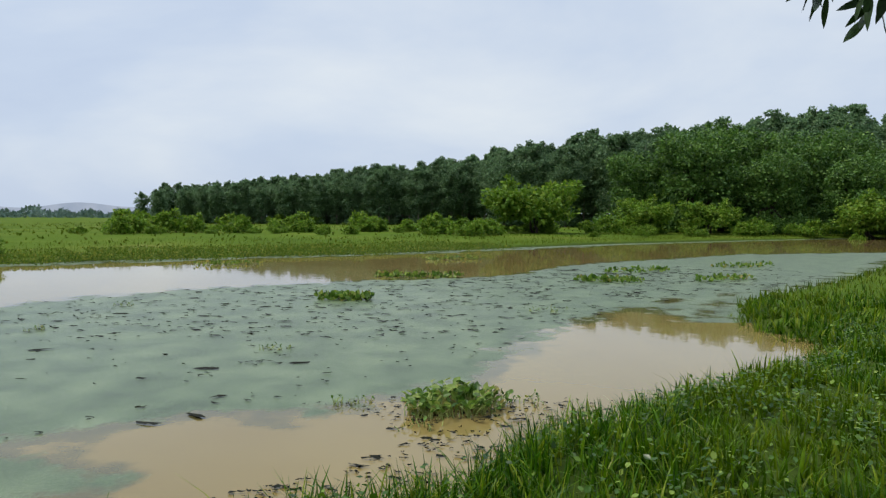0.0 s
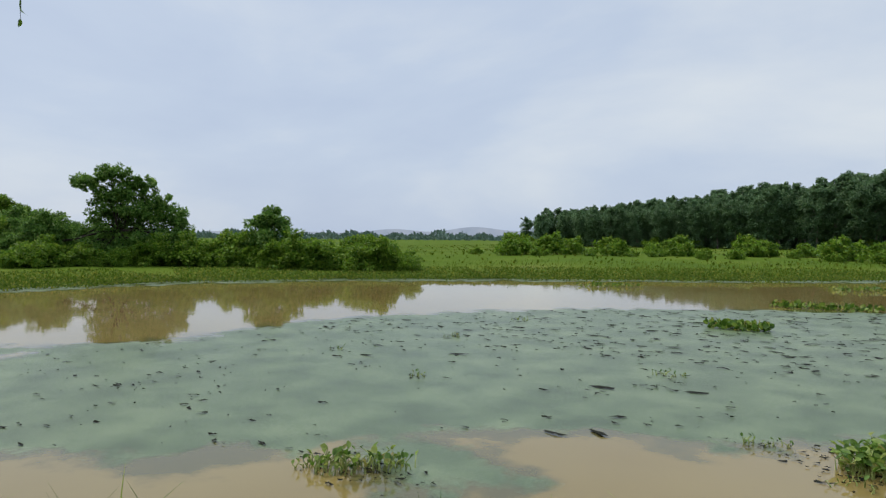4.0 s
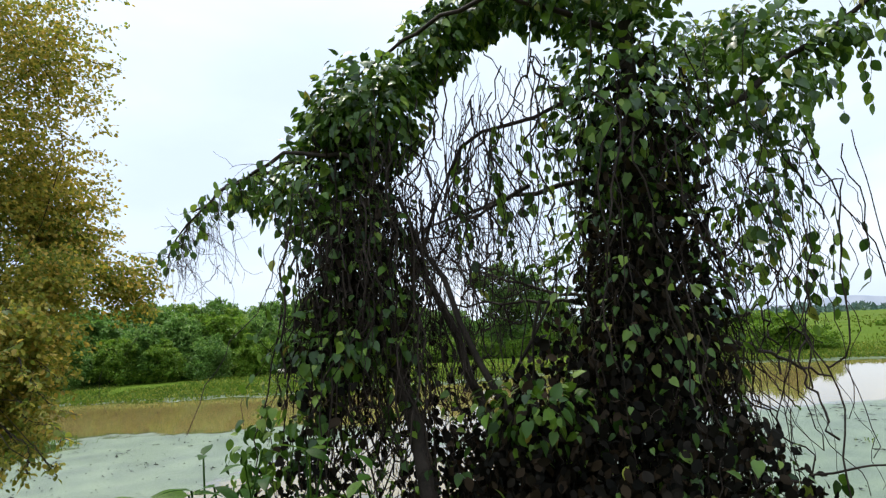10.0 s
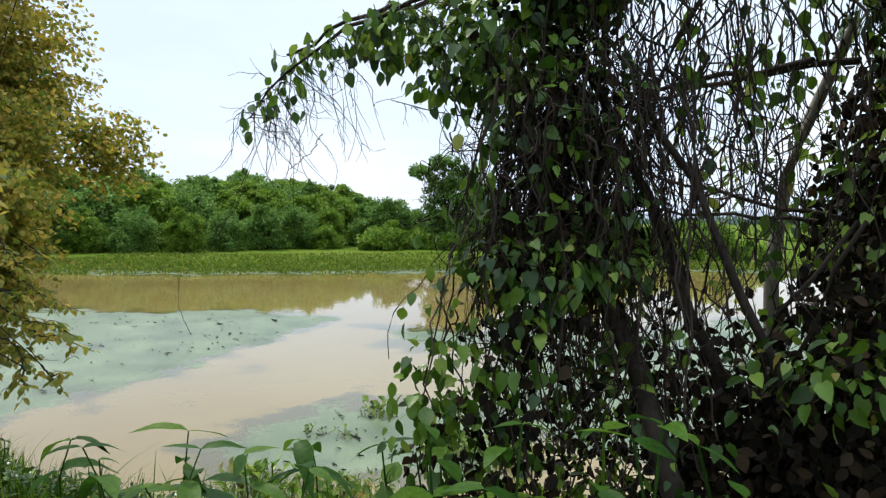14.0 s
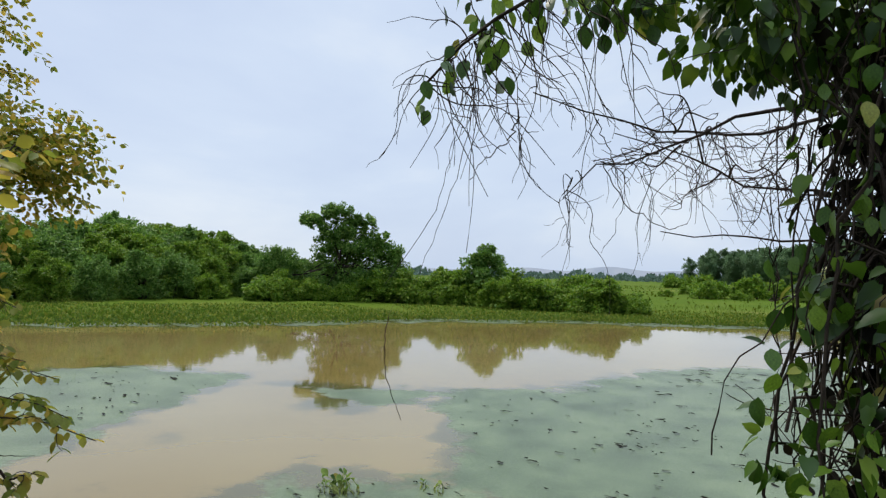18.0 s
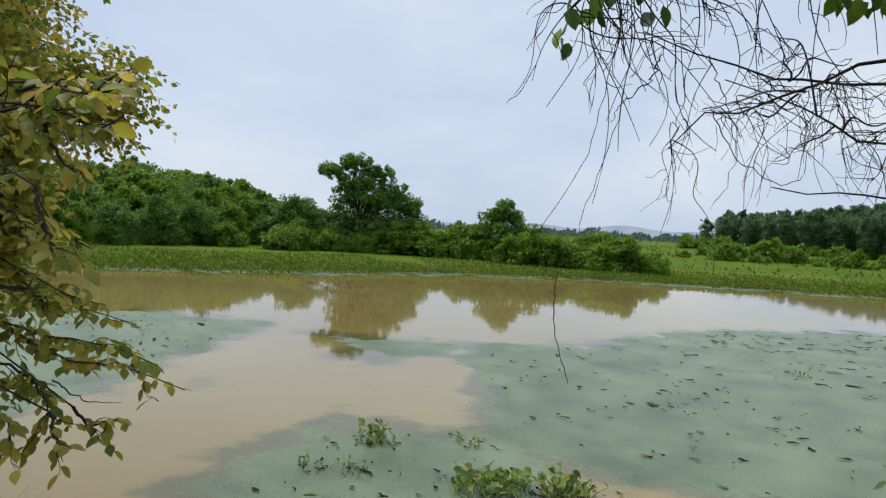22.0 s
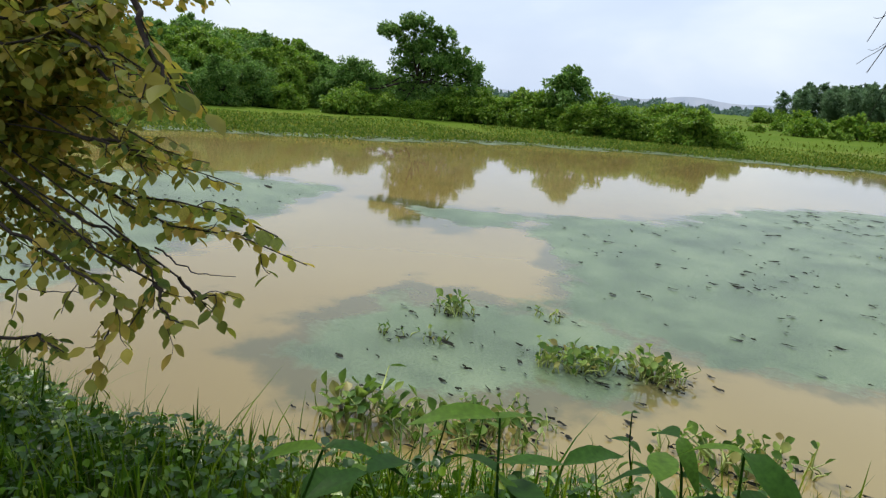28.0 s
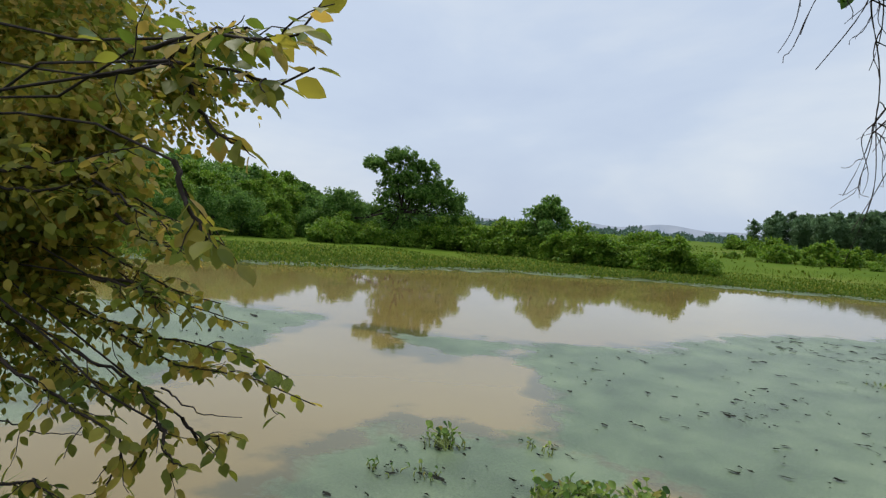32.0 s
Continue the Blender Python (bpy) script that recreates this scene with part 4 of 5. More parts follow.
def scatter(rng, n, x0, x1, y0, y1, dmin, dmax, far_fade=None):
    x, y = rng.uniform(x0, x1, n), rng.uniform(y0, y1, n)
    d = -outline_distance(POND, x, y)
    keep = (d > dmin) & (d < dmax)
    if far_fade:
        keep &= rng.random(n) < np.clip(far_fade / np.hypot(x, y - 0.4), 0, 1) ** 1.6
    return x[keep], y[keep], d[keep]


def stuff(name, me, label, category):
    return tagged(new(name, me), label, category, kind="stuff")


def grass():
    rng = np.random.default_rng(9)
    # tall lush grass on the bank where the walk begins, in tufts
    x, y, d = scatter(rng, 30000, -3.4, 13, 2.0, 17, 0.02, 9, 6.0)
    per = 8
    keep = rng.random(len(x)) < np.clip(0.75 + 0.7 * wave(x, y, 1.5, 0.9), 0.25, 1)
    x, y, d = x[keep], y[keep], d[keep]
    h = (0.14 + 0.2 * rng.random(len(x)) + 0.1 * wave(x, y, 0.9, 0.4)) * np.clip(1.5 - 0.5 * d, 0.9, 1.5)
    x, y, h = np.repeat(x, per), np.repeat(y, per), np.repeat(h, per)
    x, y = x + rng.normal(0, 0.035, len(x)), y + rng.normal(0, 0.035, len(x))
    near = np.hypot(x, y - 0.4)
    v, f = blades(rng, x, y, h * rng.uniform(0.55, 1.15, len(x)), (0.0065 + 0.0012 * near) * rng.uniform(0.5, 1.9, len(x)), 0.5)
    stuff("bank_grass", mesh_of("bank_grass", v, f, M_GRASS), "lush tall green grass on the pond bank", "grass")
    x, y, d = scatter(rng, 40000, 5, 46, 9, 46, -0.1, 14, 16)
    v, f = blades(rng, x, y, rng.uniform(0.12, 0.28, len(x)), np.full(len(x), 0.03))
    stuff("bank_grass_far", mesh_of("bank_grass_far", v, f, M_GRASS), "green grass on the bank beyond the inlet", "grass")
    # shorter grass and creepers where the walk ends
    x, y, d = scatter(rng, 105000, -13, -3, -4, 5, -0.12, 2.6)
    keep = rng.random(len(x)) < np.clip(0.5 + 0.6 * wave(x, y, 0.9, 1.1), 0.12, 1)
    x, y, d = x[keep], y[keep], d[keep]
    v, f = blades(rng, x, y, rng.uniform(0.12, 0.36, len(x)) + 0.18 * (rng.random(len(x)) < 0.08), rng.uniform(0.005, 0.013, len(x)))
    stuff("short_grass", mesh_of("short_grass", v, f, M_GRASS), "short grass on the shaded bank", "grass")
    x, y, d = scatter(rng, 26000, -25, -10, -8, 2, -0.2, 4)
    v, f = blades(rng, x, y, rng.uniform(0.15, 0.4, len(x)), np.full(len(x), 0.014))
    stuff("spit_grass", mesh_of("spit_grass", v, f, M_GRASS), "green grass on a low spit of the bank", "grass")
    x, y, d = scatter(rng, 60000, -16, 12, -9, 4, 0.3, 14)
    v, f = blades(rng, x, y, rng.uniform(0.06, 0.18, len(x)), np.full(len(x), 0.014))
    stuff("path_grass", mesh_of("path_grass", v, f, M_GRASS), "trodden short grass along the bank path", "grass")
    # a few thin reeds in the shallows
    x, y, d = scatter(rng, 1500, -7, 2, 2, 9, -0.5, 0.1)
    keep = rng.random(len(x)) < 0.35
    v, f = blades(rng, x[keep], y[keep], rng.uniform(0.3, 0.6, keep.sum()), np.full(keep.sum(), 0.008), 0.25, 0.0)
    stuff("thin_reeds", mesh_of("thin_reeds", v, f, M_GRASS), "thin grass stems rising from the shallows", "grass")
    # far bank and field
    x, y, d = scatter(rng, 130000, -48, 60, -6, 80, 0.0, 16)
    keep = (d < 5) | (rng.random(len(x)) < 0.35)
    x, y, d = x[keep], y[keep], d[keep]
    keep = ~((y < 11) & (x > -25))
    x, y, d = x[keep], y[keep], d[keep]
    v, f = blades(rng, x, y, rng.uniform(0.14, 0.34, len(x)) * np.where(x < -24, 0.5, 1.0), np.full(len(x), 0.025), 0.6)
    stuff("field_grass", mesh_of("field_grass", v, f, M_FIELD), "bright green grass along the far bank", "grass")
    n = 6000
    x, y = rng.uniform(-75, 75, n), rng.uniform(38, 150, n)
    d = -outline_distance(POND, x, y)
    keep = d > 6
    x, y = x[keep], y[keep]
    p = np.stack([x, y, land_height(x, y)], -1)
    v, f = leaves(LEAF_FAR, p, unit(rng.normal(0, 0.5, (len(x), 3)) + (0, 0, 0.6)), ball(rng, len(x)), rng.uniform(0.15, 0.38, len(x)))
    stuff("field_tufts", mesh_of("field_tufts", v, f, M_FIELD), "rough tufts of grass and weeds in the field", "grass")
    # small broad leaves among the grass
    for name, n, box, tall, size in (("creeping_weeds", 30000, (-12.5, -5.5, -3.2, 2.0), 0.22, 0.046), ("bank_creepers", 3000, (-10.2, -8.2, -2.4, -0.8), 0.22, 0.042), ("bank_weeds", 75000, (-3, 9, 2.3, 12), 0.27, 0.046)):
        x, y, d = scatter(rng, n, *box, -0.2, 3.2 if name != "bank_weeds" else 6)
        if name == "bank_weeds":
            keep = rng.random(len(x)) < np.clip(0.16 + 0.9 * wave(x, y, 0.55, 2.2) + 0.25 * np.clip((x - 1.5) / 2, 0, 1) * (y < 5.5), 0.04, 1)
            x, y = x[keep], y[keep]
        p = np.stack([x, y, land_height(x, y) + tall * rng.random(len(x)) ** 1.3], -1)
        v, f = leaves(LEAF_OVAL, p, unit(rng.normal(0, 1, (len(x), 3)) * (1, 1, 0.4)), unit(rng.normal(0, 0.4, (len(x), 3)) + (0, 0, 1)), size * rng.uniform(0.6, 1.3, len(x)))
        stuff(name, mesh_of(name, v, f, M_WEED), "small broad-leaved weeds growing among the grass", "weeds")


grass()


# ---------------------------------------------------------------- the tree hung with creepers
def along(line, s):
    """Points at shares s of a polyline."""
    p = np.asarray(line, float)
    L = np.concatenate([[0], np.cumsum(np.linalg.norm(np.diff(p, axis=0), axis=1))])
    return np.stack([np.interp(np.asarray(s) * L[-1], L, p[:, k]) for k in range(3)], -1)


def smooth_line(line, k=14):
    p = along(line, np.linspace(0, 1, k * 3))
    for _ in range(3):
        p[1:-1] = (p[:-2] + 2 * p[1:-1] + p[2:]) / 4
    return p[np.linspace(0, k * 3 - 1, k).astype(int)]


def limb(rng, line, r0, r1, k=14, rough=0.012):
    p = smooth_line(line, k)
    p[1:-1] += rng.normal(0, rough, (k - 2, 3))
    return p, taper(r0, r1, k)


LEAF_MESHES = {}


def leaf_kinds(name, shape, mat, n=4):
    """A few leaf meshes one metre long, to be shared."""
    if name not in LEAF_MESHES:
        rng = np.random.default_rng(len(name))
        made = []
        for _ in range(n):
            o = shape[0] * np.array([rng.uniform(0.85, 1.15), 1, rng.uniform(0.4, 2.2)])
            made.append(mesh_of("leaf", o, shape[1], mat, True))
        LEAF_MESHES[name] = made
    return LEAF_MESHES[name]


def leaf_at(kinds, rng, p, way, nor, size, parent):
    x, y, z = frames_for(np.asarray([way], float), np.asarray([nor], float))
    m = Matrix.Translation(p) @ Matrix(np.stack([x[0], y[0], z[0]], -1).tolist()).to_4x4() @ Matrix.Diagonal((size, size, size, 1))
    return piece("leaf", kinds[rng.integers(len(kinds))], parent, at=m)


def vine_tree():
    rng = np.random.default_rng(21)
    top = tagged(new("creeper_covered_tree"), "small tree smothered in hanging creepers on the bank", "tree")
    g = lambda x, y: float(land_height(np.array([x]), np.array([y]))[0]) - 0.1  # noqa: E731
    stems = [
        ([(-4.35, 1.25, g(-4.35, 1.25)), (-4.32, 1.1, 1.6), (-4.3, 0.95, 2.4), (-4.25, 0.9, 3.35)], 0.085, 0.03, M_BARK),
        ([(-4.7, 0.62, g(-4.7, 0.62)), (-4.75, 0.53, 1.3), (-4.84, 0.48, 1.75), (-4.98, 0.4, 2.15), (-5.14, 0.1, 2.8)], 0.032, 0.014, M_BARK),
        ([(-4.5, 0.15, g(-4.5, 0.15)), (-4.78, 0.14, 1.56), (-4.96, 0.14, 1.85), (-5.11, 0.08, 2.18), (-5.23, -0.03, 2.5), (-5.35, -0.16, 2.81)], 0.048, 0.022, M_BARK),
        ([(-5.0, 1.45, g(-5, 1.45)), (-5.08, 1.33, 1.9), (-5.04, 1.36, 2.4), (-4.7, 1.15, 2.95)], 0.05, 0.02, M_PALE),
        ([(-4.2, 0.75, g(-4.2, 0.75)), (-4.5, 0.6, 1.2), (-4.62, 0.35, 1.9), (-4.95, 0.15, 2.7)], 0.024, 0.01, M_BARK),
    ]
    for k in range(9):
        x, y = -4.75 + rng.normal(0, 0.32), 0.6 + rng.normal(0, 0.28)
        stems.append(([(x, y, g(x, y)), *[(x + rng.normal(0, 0.09) + 0.1 * q, y + rng.normal(0, 0.09), 0.6 + 0.4 * q) for q in range(1, 4 + k % 2)]], rng.uniform(0.012, 0.022), 0.006, M_BARK))
    for line, r0, r1, mat in stems:
        v, f = tubes([limb(rng, line, r0, r1)], 8)
        piece("trunk", mesh_of("trunk", v, f, mat, True), top)
    boughs = [
        ([(-5.1, 0.22, 2.1), (-5.04, 0.3, 2.4), (-4.97, 0.4, 2.82), (-4.88, 0.51, 3.0), (-4.63, 0.73, 3.05), (-4.3, 0.9, 3.1)], 0.0095, 0.009),
        ([(-4.3, 1.0, 2.75), (-4.05, 1.4, 3.05), (-4.05, 1.77, 3.29), (-3.87, 1.95, 3.41), (-3.67, 2.22, 3.73), (-3.5, 2.51, 3.95), (-3.36, 2.76, 4.1)], 0.022, 0.005),
        ([(-5.14, 0.1, 2.8), (-5.5, -0.15, 2.98), (-5.81, -0.39, 2.9), (-6.0, -0.52, 2.8)], 0.014, 0.005),
        ([(-5.0, 0.02, 2.85), (-5.22, -0.24, 2.94), (-5.65, -0.46, 2.85), (-5.9, -0.57, 2.7), (-6.06, -0.64, 2.56)], 0.012, 0.003),
    ]
    boughs += [
        ([(-4.6, 0.95, 2.75), (-5.0, 0.85, 2.75), *[(-5.8, 0.74, 2.72), (-5.84, 0.69, 2.65), (-5.9, 0.62, 2.61), (-5.99, 0.53, 2.56), (-6.05, 0.46, 2.51), (-6.11, 0.4, 2.52), (-6.16, 0.35, 2.52), (-6.2, 0.3, 2.48), (-6.23, 0.27, 2.38)]], 0.014, 0.002),
        ([(-4.6, 0.6, 2.7), *[(-5.82, 0.86, 2.67), (-5.98, 0.62, 2.65), (-6.03, 0.49, 2.66), (-6.13, 0.32, 2.67), (-6.2, 0.17, 2.7), (-6.26, 0.11, 2.74)]], 0.011, 0.002),
        ([(-4.6, 0.95, 2.2), *[(-5.81, 0.92, 2.48), (-5.89, 0.78, 2.53), (-6.0, 0.66, 2.59), (-6.06, 0.53, 2.61), (-6.13, 0.46, 2.64)]], 0.01, 0.002),
    ]
    boughs += [
        ([(-4.25, 1.2, 2.03), (-4.35, 1.7, 1.93), (-4.36, 2.28, 1.76)], 0.014, 0.005),
        ([(-4.25, 1.3, 2.05), (-4.2, 1.6, 2.15), (-4.2, 1.85, 2.35)], 0.009, 0.002),
        ([(-4.0, 0.95, 1.45), (-3.7, 1.15, 1.56), (-3.38, 1.38, 1.66)], 0.006, 0.002),
        ([(-4.25, 0.8, 3.3), (-4.5, 0.4, 3.5), (-4.86, 0.2, 3.42), (-5.13, 0.05, 3.3)], 0.014, 0.006),
    ]
    boughs.append(([(-4.7, 0.9, 2.2), (-5.75, 0.75, 2.26), (-5.81, 0.69, 2.26), (-5.92, 0.57, 2.25), (-5.97, 0.52, 2.27)], 0.009, 0.002))
    for line, r0, r1 in boughs:
        v, f = tubes([limb(rng, line, r0, r1, rough=0.01)], 6)
        piece("branch", mesh_of("branch", v, f, M_TWIG, True), top)
    # thin creeper stems hanging down, and tangles between them
    lines = []
    for cx, cy, r, n, z0, z1 in ((-4.28, 0.95, 0.4, 190, 3.3, 0.6), (-4.98, 0.1, 0.3, 170, 3.0, 0.7), (-4.8, 0.5, 0.42, 45, 3.2, 0.9), (-5.14, -0.08, 0.22, 200, 2.8, 0.7), (-4.0, 1.4, 0.25, 60, 3.0, 1.2), (-4.8, 1.2, 0.26, 60, 2.8, 0.8), (-4.95, 0.14, 0.2, 80, 2.8, 0.9), (-5.2, 0.0, 0.24, 60, 2.9, 1.7), (-4.23, 1.31, 0.1, 130, 2.1, 0.6), (-4.2, 1.15, 0.14, 90, 2.4, 0.6), (-4.21, 1.58, 0.26, 60, 3.1, 2.2), (-4.78, 0.55, 0.3, 70, 3.4, 1.6)):
        for _ in range(n):
            x, y = cx + rng.normal(0, r * 0.5), cy + rng.normal(0, r * 0.5)
            zt = z0 - abs(rng.normal(0, 0.5))
            zb = max(z1, zt - rng.uniform(0.25, 0.95))
            k = 14
            p = bent(rng, (x, y, zt), (x + rng.normal(0, 0.12), y + rng.normal(0, 0.12), zb), k, 0.05)
            for h in (4, 6, 9):
                p = p + rng.normal(0, 0.055 / h, 3) * np.sin(np.pi * h * np.linspace(0, 1, k))[:, None]
            if p[:, 0].min() < -5.42:
                continue
            lines.append((p, np.full(k, 0.0012 + 0.0034 * rng.random() ** 2)))
    for _ in range(460):
        c = np.array([(-4.3, 0.9, 2.2), (-4.98, 0.08, 2.0), (-4.8, 0.5, 2.2), (-5.05, -0.05, 1.9)])[rng.integers(4)] + rng.normal(0, 1, 3) * (0.13, 0.13, 0.5)
        e = c + unit(rng.normal(0, 1, 3) * (0.8, 0.8, 1.3)) * rng.uniform(0.15, 0.32)
        lines.append((bent(rng, c, e, 14, 0.12, rng.uniform(0, 0.1)), taper(0.0024, 0.001, 14)))
    v, f = tubes(lines, 4)
    piece("creeper_stems", mesh_of("creeper_stems", v, f, M_TWIG), top, "mass of thin brown hanging creeper stems")["kind"] = "stuff"
    # bare twigs drooping over the water
    lines = []
    hosts = [boughs[3][0], boughs[4][0], boughs[5][0], boughs[6][0]]
    for _ in range(135):
        h = hosts[rng.choice(4, p=(0.5, 0.24, 0.18, 0.08))]
        s = 0.25 + 0.75 * rng.random() ** 0.6
        a = along(h, [s])[0]
        way = unit(np.array([0.14, 0.14, -0.6]) + rng.normal(0, 0.33, 3))
        L = 0.1 + 0.34 * rng.random() ** 1.5
        b = a + way * L + np.array([0, 0, -0.12 * rng.random()])
        p = bent(rng, a, b, 16, 0.1, -0.03)
        lines.append((p, taper(0.002, 0.0008, 16)))
        for _ in range(2):
            j = rng.integers(3, 14)
            e = p[j] + unit(way + rng.normal(0, 0.5, 3)) * rng.uniform(0.05, 0.16)
            lines.append((bent(rng, p[j], e, 8, 0.1), taper(0.0012, 0.0006, 8)))
    for _ in range(40):
        h = hosts[1 + rng.choice(3)]
        u = 0.05 + 0.75 * rng.random()
        a, d = along(h, [u])[0], unit(along(h, [u + 0.15])[0] - along(h, [u])[0])
        e = a + unit(d + rng.normal(0, 0.75, 3)) * rng.uniform(0.12, 0.45)
        p = bent(rng, a, e, 18, 0.1, rng.uniform(-0.06, 0.02))
        lines.append((p, taper(0.0042, 0.0013, 18)))
        for j in rng.integers(4, 18, 7):
            q = p[j] + unit(d + rng.normal(0, 0.8, 3) - (0, 0, 0.4)) * rng.uniform(0.05, 0.18)
            lines.append((bent(rng, p[j], q, 9, 0.08), taper(0.0016, 0.0007, 9)))
    # one long twig that dangles over the water, and its broken end lower down
    for q in ([(-5.92, -0.57, 2.7), (-5.91, -0.67, 2.45), (-5.91, -0.74, 2.23), (-5.94, -0.86, 2.07)], [(-5.94, -0.57, 2.68), (-5.86, -0.69, 2.43), (-5.84, -0.76, 2.29), (-5.86, -0.84, 2.09)], [(-5.82, -0.96, 2.01), (-5.82, -0.97, 1.96), (-5.81, -0.97, 1.9), (-5.8, -0.94, 1.82)]):
        lines.append(limb(rng, q, 0.0013, 0.0007, 22, 0.0012))
    for q in ([(-6.13, 0.38, 2.52), (-6.1, 0.4, 2.43), (-6.06, 0.44, 2.35), (-5.97, 0.53, 2.29), (-5.94, 0.55, 2.27), (-5.9, 0.6, 2.31), (-5.89, 0.62, 2.41), (-5.87, 0.65, 2.5)], [(-6.11, 0.27, 2.68), (-6.08, 0.29, 2.59), (-6.04, 0.32, 2.47), (-6.02, 0.33, 2.34), (-6.04, 0.3, 2.25), (-6.07, 0.27, 2.18)], [(-5.94, -0.4, 2.51), (-5.94, -0.44, 2.45), (-5.97, -0.5, 2.39), (-5.98, -0.55, 2.33)]):
        lines.append(limb(rng, q, 0.0022, 0.0009, 26, 0.004))
    lines.append((bent(rng, (-5.86, -0.84, 2.09), (-5.82, -0.96, 2.01), 8, 0.05), np.full(8, 0.00025)))
    v, f = tubes(lines, 4)
    piece("bare_twigs", mesh_of("bare_twigs", v, f, M_TWIG), top, "tangle of bare thin brown twigs")["kind"] = "stuff"
    # leaves: shells of foliage
    P, W, N, S = [], [], [], []
    upper = [((-4.28, 0.92, 3.0), (0.32, 0.34, 0.45), 520), ((-4.32, 0.8, 3.58), (0.34, 0.34, 0.24), 480)]
    upper += [((-5.08, 0.1, 3.12), (0.25, 0.26, 0.26), 420), ((-5.33, -0.02, 2.85), (0.24, 0.24, 0.28), 300)]
    upper += [((-5.07, 0.28, 3.29), (0.14, 0.14, 0.1), 120), ((-4.92, 0.58, 3.64), (0.2, 0.2, 0.13), 260), ((-4.58, 0.7, 3.63), (0.16, 0.16, 0.2), 160), ((-5.1, 0.0, 2.25), (0.26, 0.28, 0.5), 80), ((-5.2, -0.2, 1.65), (0.2, 0.24, 0.45), 36), ((-5.08, -0.06, 2.06), (0.28, 0.26, 0.11), 90), ((-5.12, 0.0, 2.55), (0.24, 0.24, 0.28), 50), ((-5.05, -0.03, 1.3), (0.26, 0.3, 0.25), 40), ((-4.35, 0.36, 1.8), (0.24, 0.2, 0.13), 60),
             ((-3.94, 1.85, 3.32), (0.16, 0.14, 0.06), 60), ((-3.76, 2.09, 3.51), (0.14, 0.14, 0.06), 36), ((-4.3, 0.92, 2.1), (0.35, 0.36, 0.6), 230), ((-4.2, 0.9, 1.45), (0.46, 0.46, 0.5), 70)]
    upper += [((-5.0, 0.41, 3.47), (0.17, 0.17, 0.15), 190), ((-4.73, 0.64, 3.71), (0.15, 0.15, 0.1), 110), ((-5.22, -0.01, 3.11), (0.18, 0.18, 0.14), 140), ((-5.05, -0.2, 1.95), (0.22, 0.22, 0.36), 50), ((-5.62, -0.24, 2.84), (0.2, 0.16, 0.08), 60)]
    lower = [((-5.22, -0.34, 1.55), (0.17, 0.18, 0.35), 46), ((-4.8, 0.45, 1.6), (0.45, 0.4, 0.4), 60), ((-4.8, 0.35, 1.05), (0.95, 0.7, 0.5), 60), ((-3.95, 0.95, 1.3), (0.32, 0.32, 0.35), 44), ((-4.22, 1.6, 3.39), (0.3, 0.26, 0.1), 210), ((-4.0, 1.35, 3.05), (0.28, 0.28, 0.26), 150),
             ((-4.05, 1.3, 2.6), (0.22, 0.24, 0.4), 60), ((-5.0, 1.25, 2.3), (0.35, 0.3, 0.6), 100), ((-5.45, -0.15, 2.72), (0.2, 0.16, 0.14), 60),
             ((-5.0, 0.12, 2.2), (0.16, 0.16, 0.6), 60), ((-5.12, 0.0, 2.6), (0.18, 0.18, 0.25), 50), ((-5.0, 0.12, 1.5), (0.2, 0.18, 0.4), 24)]
    for c, r, n in upper + lower:
        n = int(n * 3.2)
        o = ball(rng, n)
        sh = 0.35 + 0.78 * rng.random((n, 1)) ** 0.6
        P.append(np.array(c) + o * sh * np.array(r))
        droop = np.clip(0.9 - o[:, 2:3], 0.2, 1.5)
        W.append(unit(o * (1, 1, 0) * 0.7 + rng.normal(0, 0.45, (n, 3)) - np.array([0, 0, 1.0]) * droop))
        N.append(unit(o * (0.8, 0.8, 0.3) + rng.normal(0, 0.35, (n, 3)) + (0, 0, 0.55)))
        S.append(0.026 + 0.041 * rng.random(n) ** 1.4)
    v, f = leaves(LEAF_HEART, np.concatenate(P), np.concatenate(W), np.concatenate(N), np.concatenate(S))
    P, W, N, S = [], [], [], []
    # real withered leaves, plus extra dark mass standing in for shade low down
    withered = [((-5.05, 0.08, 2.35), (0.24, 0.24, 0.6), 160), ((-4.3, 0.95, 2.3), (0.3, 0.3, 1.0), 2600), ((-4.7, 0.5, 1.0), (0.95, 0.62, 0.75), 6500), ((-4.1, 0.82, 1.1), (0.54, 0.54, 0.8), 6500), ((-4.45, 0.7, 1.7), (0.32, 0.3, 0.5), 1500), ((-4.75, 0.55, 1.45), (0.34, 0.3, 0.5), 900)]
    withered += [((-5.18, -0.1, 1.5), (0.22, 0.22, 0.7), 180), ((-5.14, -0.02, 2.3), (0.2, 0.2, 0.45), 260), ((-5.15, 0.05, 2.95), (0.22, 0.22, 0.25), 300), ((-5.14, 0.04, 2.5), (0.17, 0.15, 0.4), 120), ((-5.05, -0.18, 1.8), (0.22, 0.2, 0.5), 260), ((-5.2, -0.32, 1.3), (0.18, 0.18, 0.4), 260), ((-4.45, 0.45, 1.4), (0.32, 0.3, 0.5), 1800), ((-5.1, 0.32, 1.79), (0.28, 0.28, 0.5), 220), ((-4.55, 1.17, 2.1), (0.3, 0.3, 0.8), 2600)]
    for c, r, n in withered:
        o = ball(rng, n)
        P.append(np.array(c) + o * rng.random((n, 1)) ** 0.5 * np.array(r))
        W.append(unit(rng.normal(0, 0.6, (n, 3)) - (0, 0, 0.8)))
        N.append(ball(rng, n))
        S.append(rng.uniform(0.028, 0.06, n))
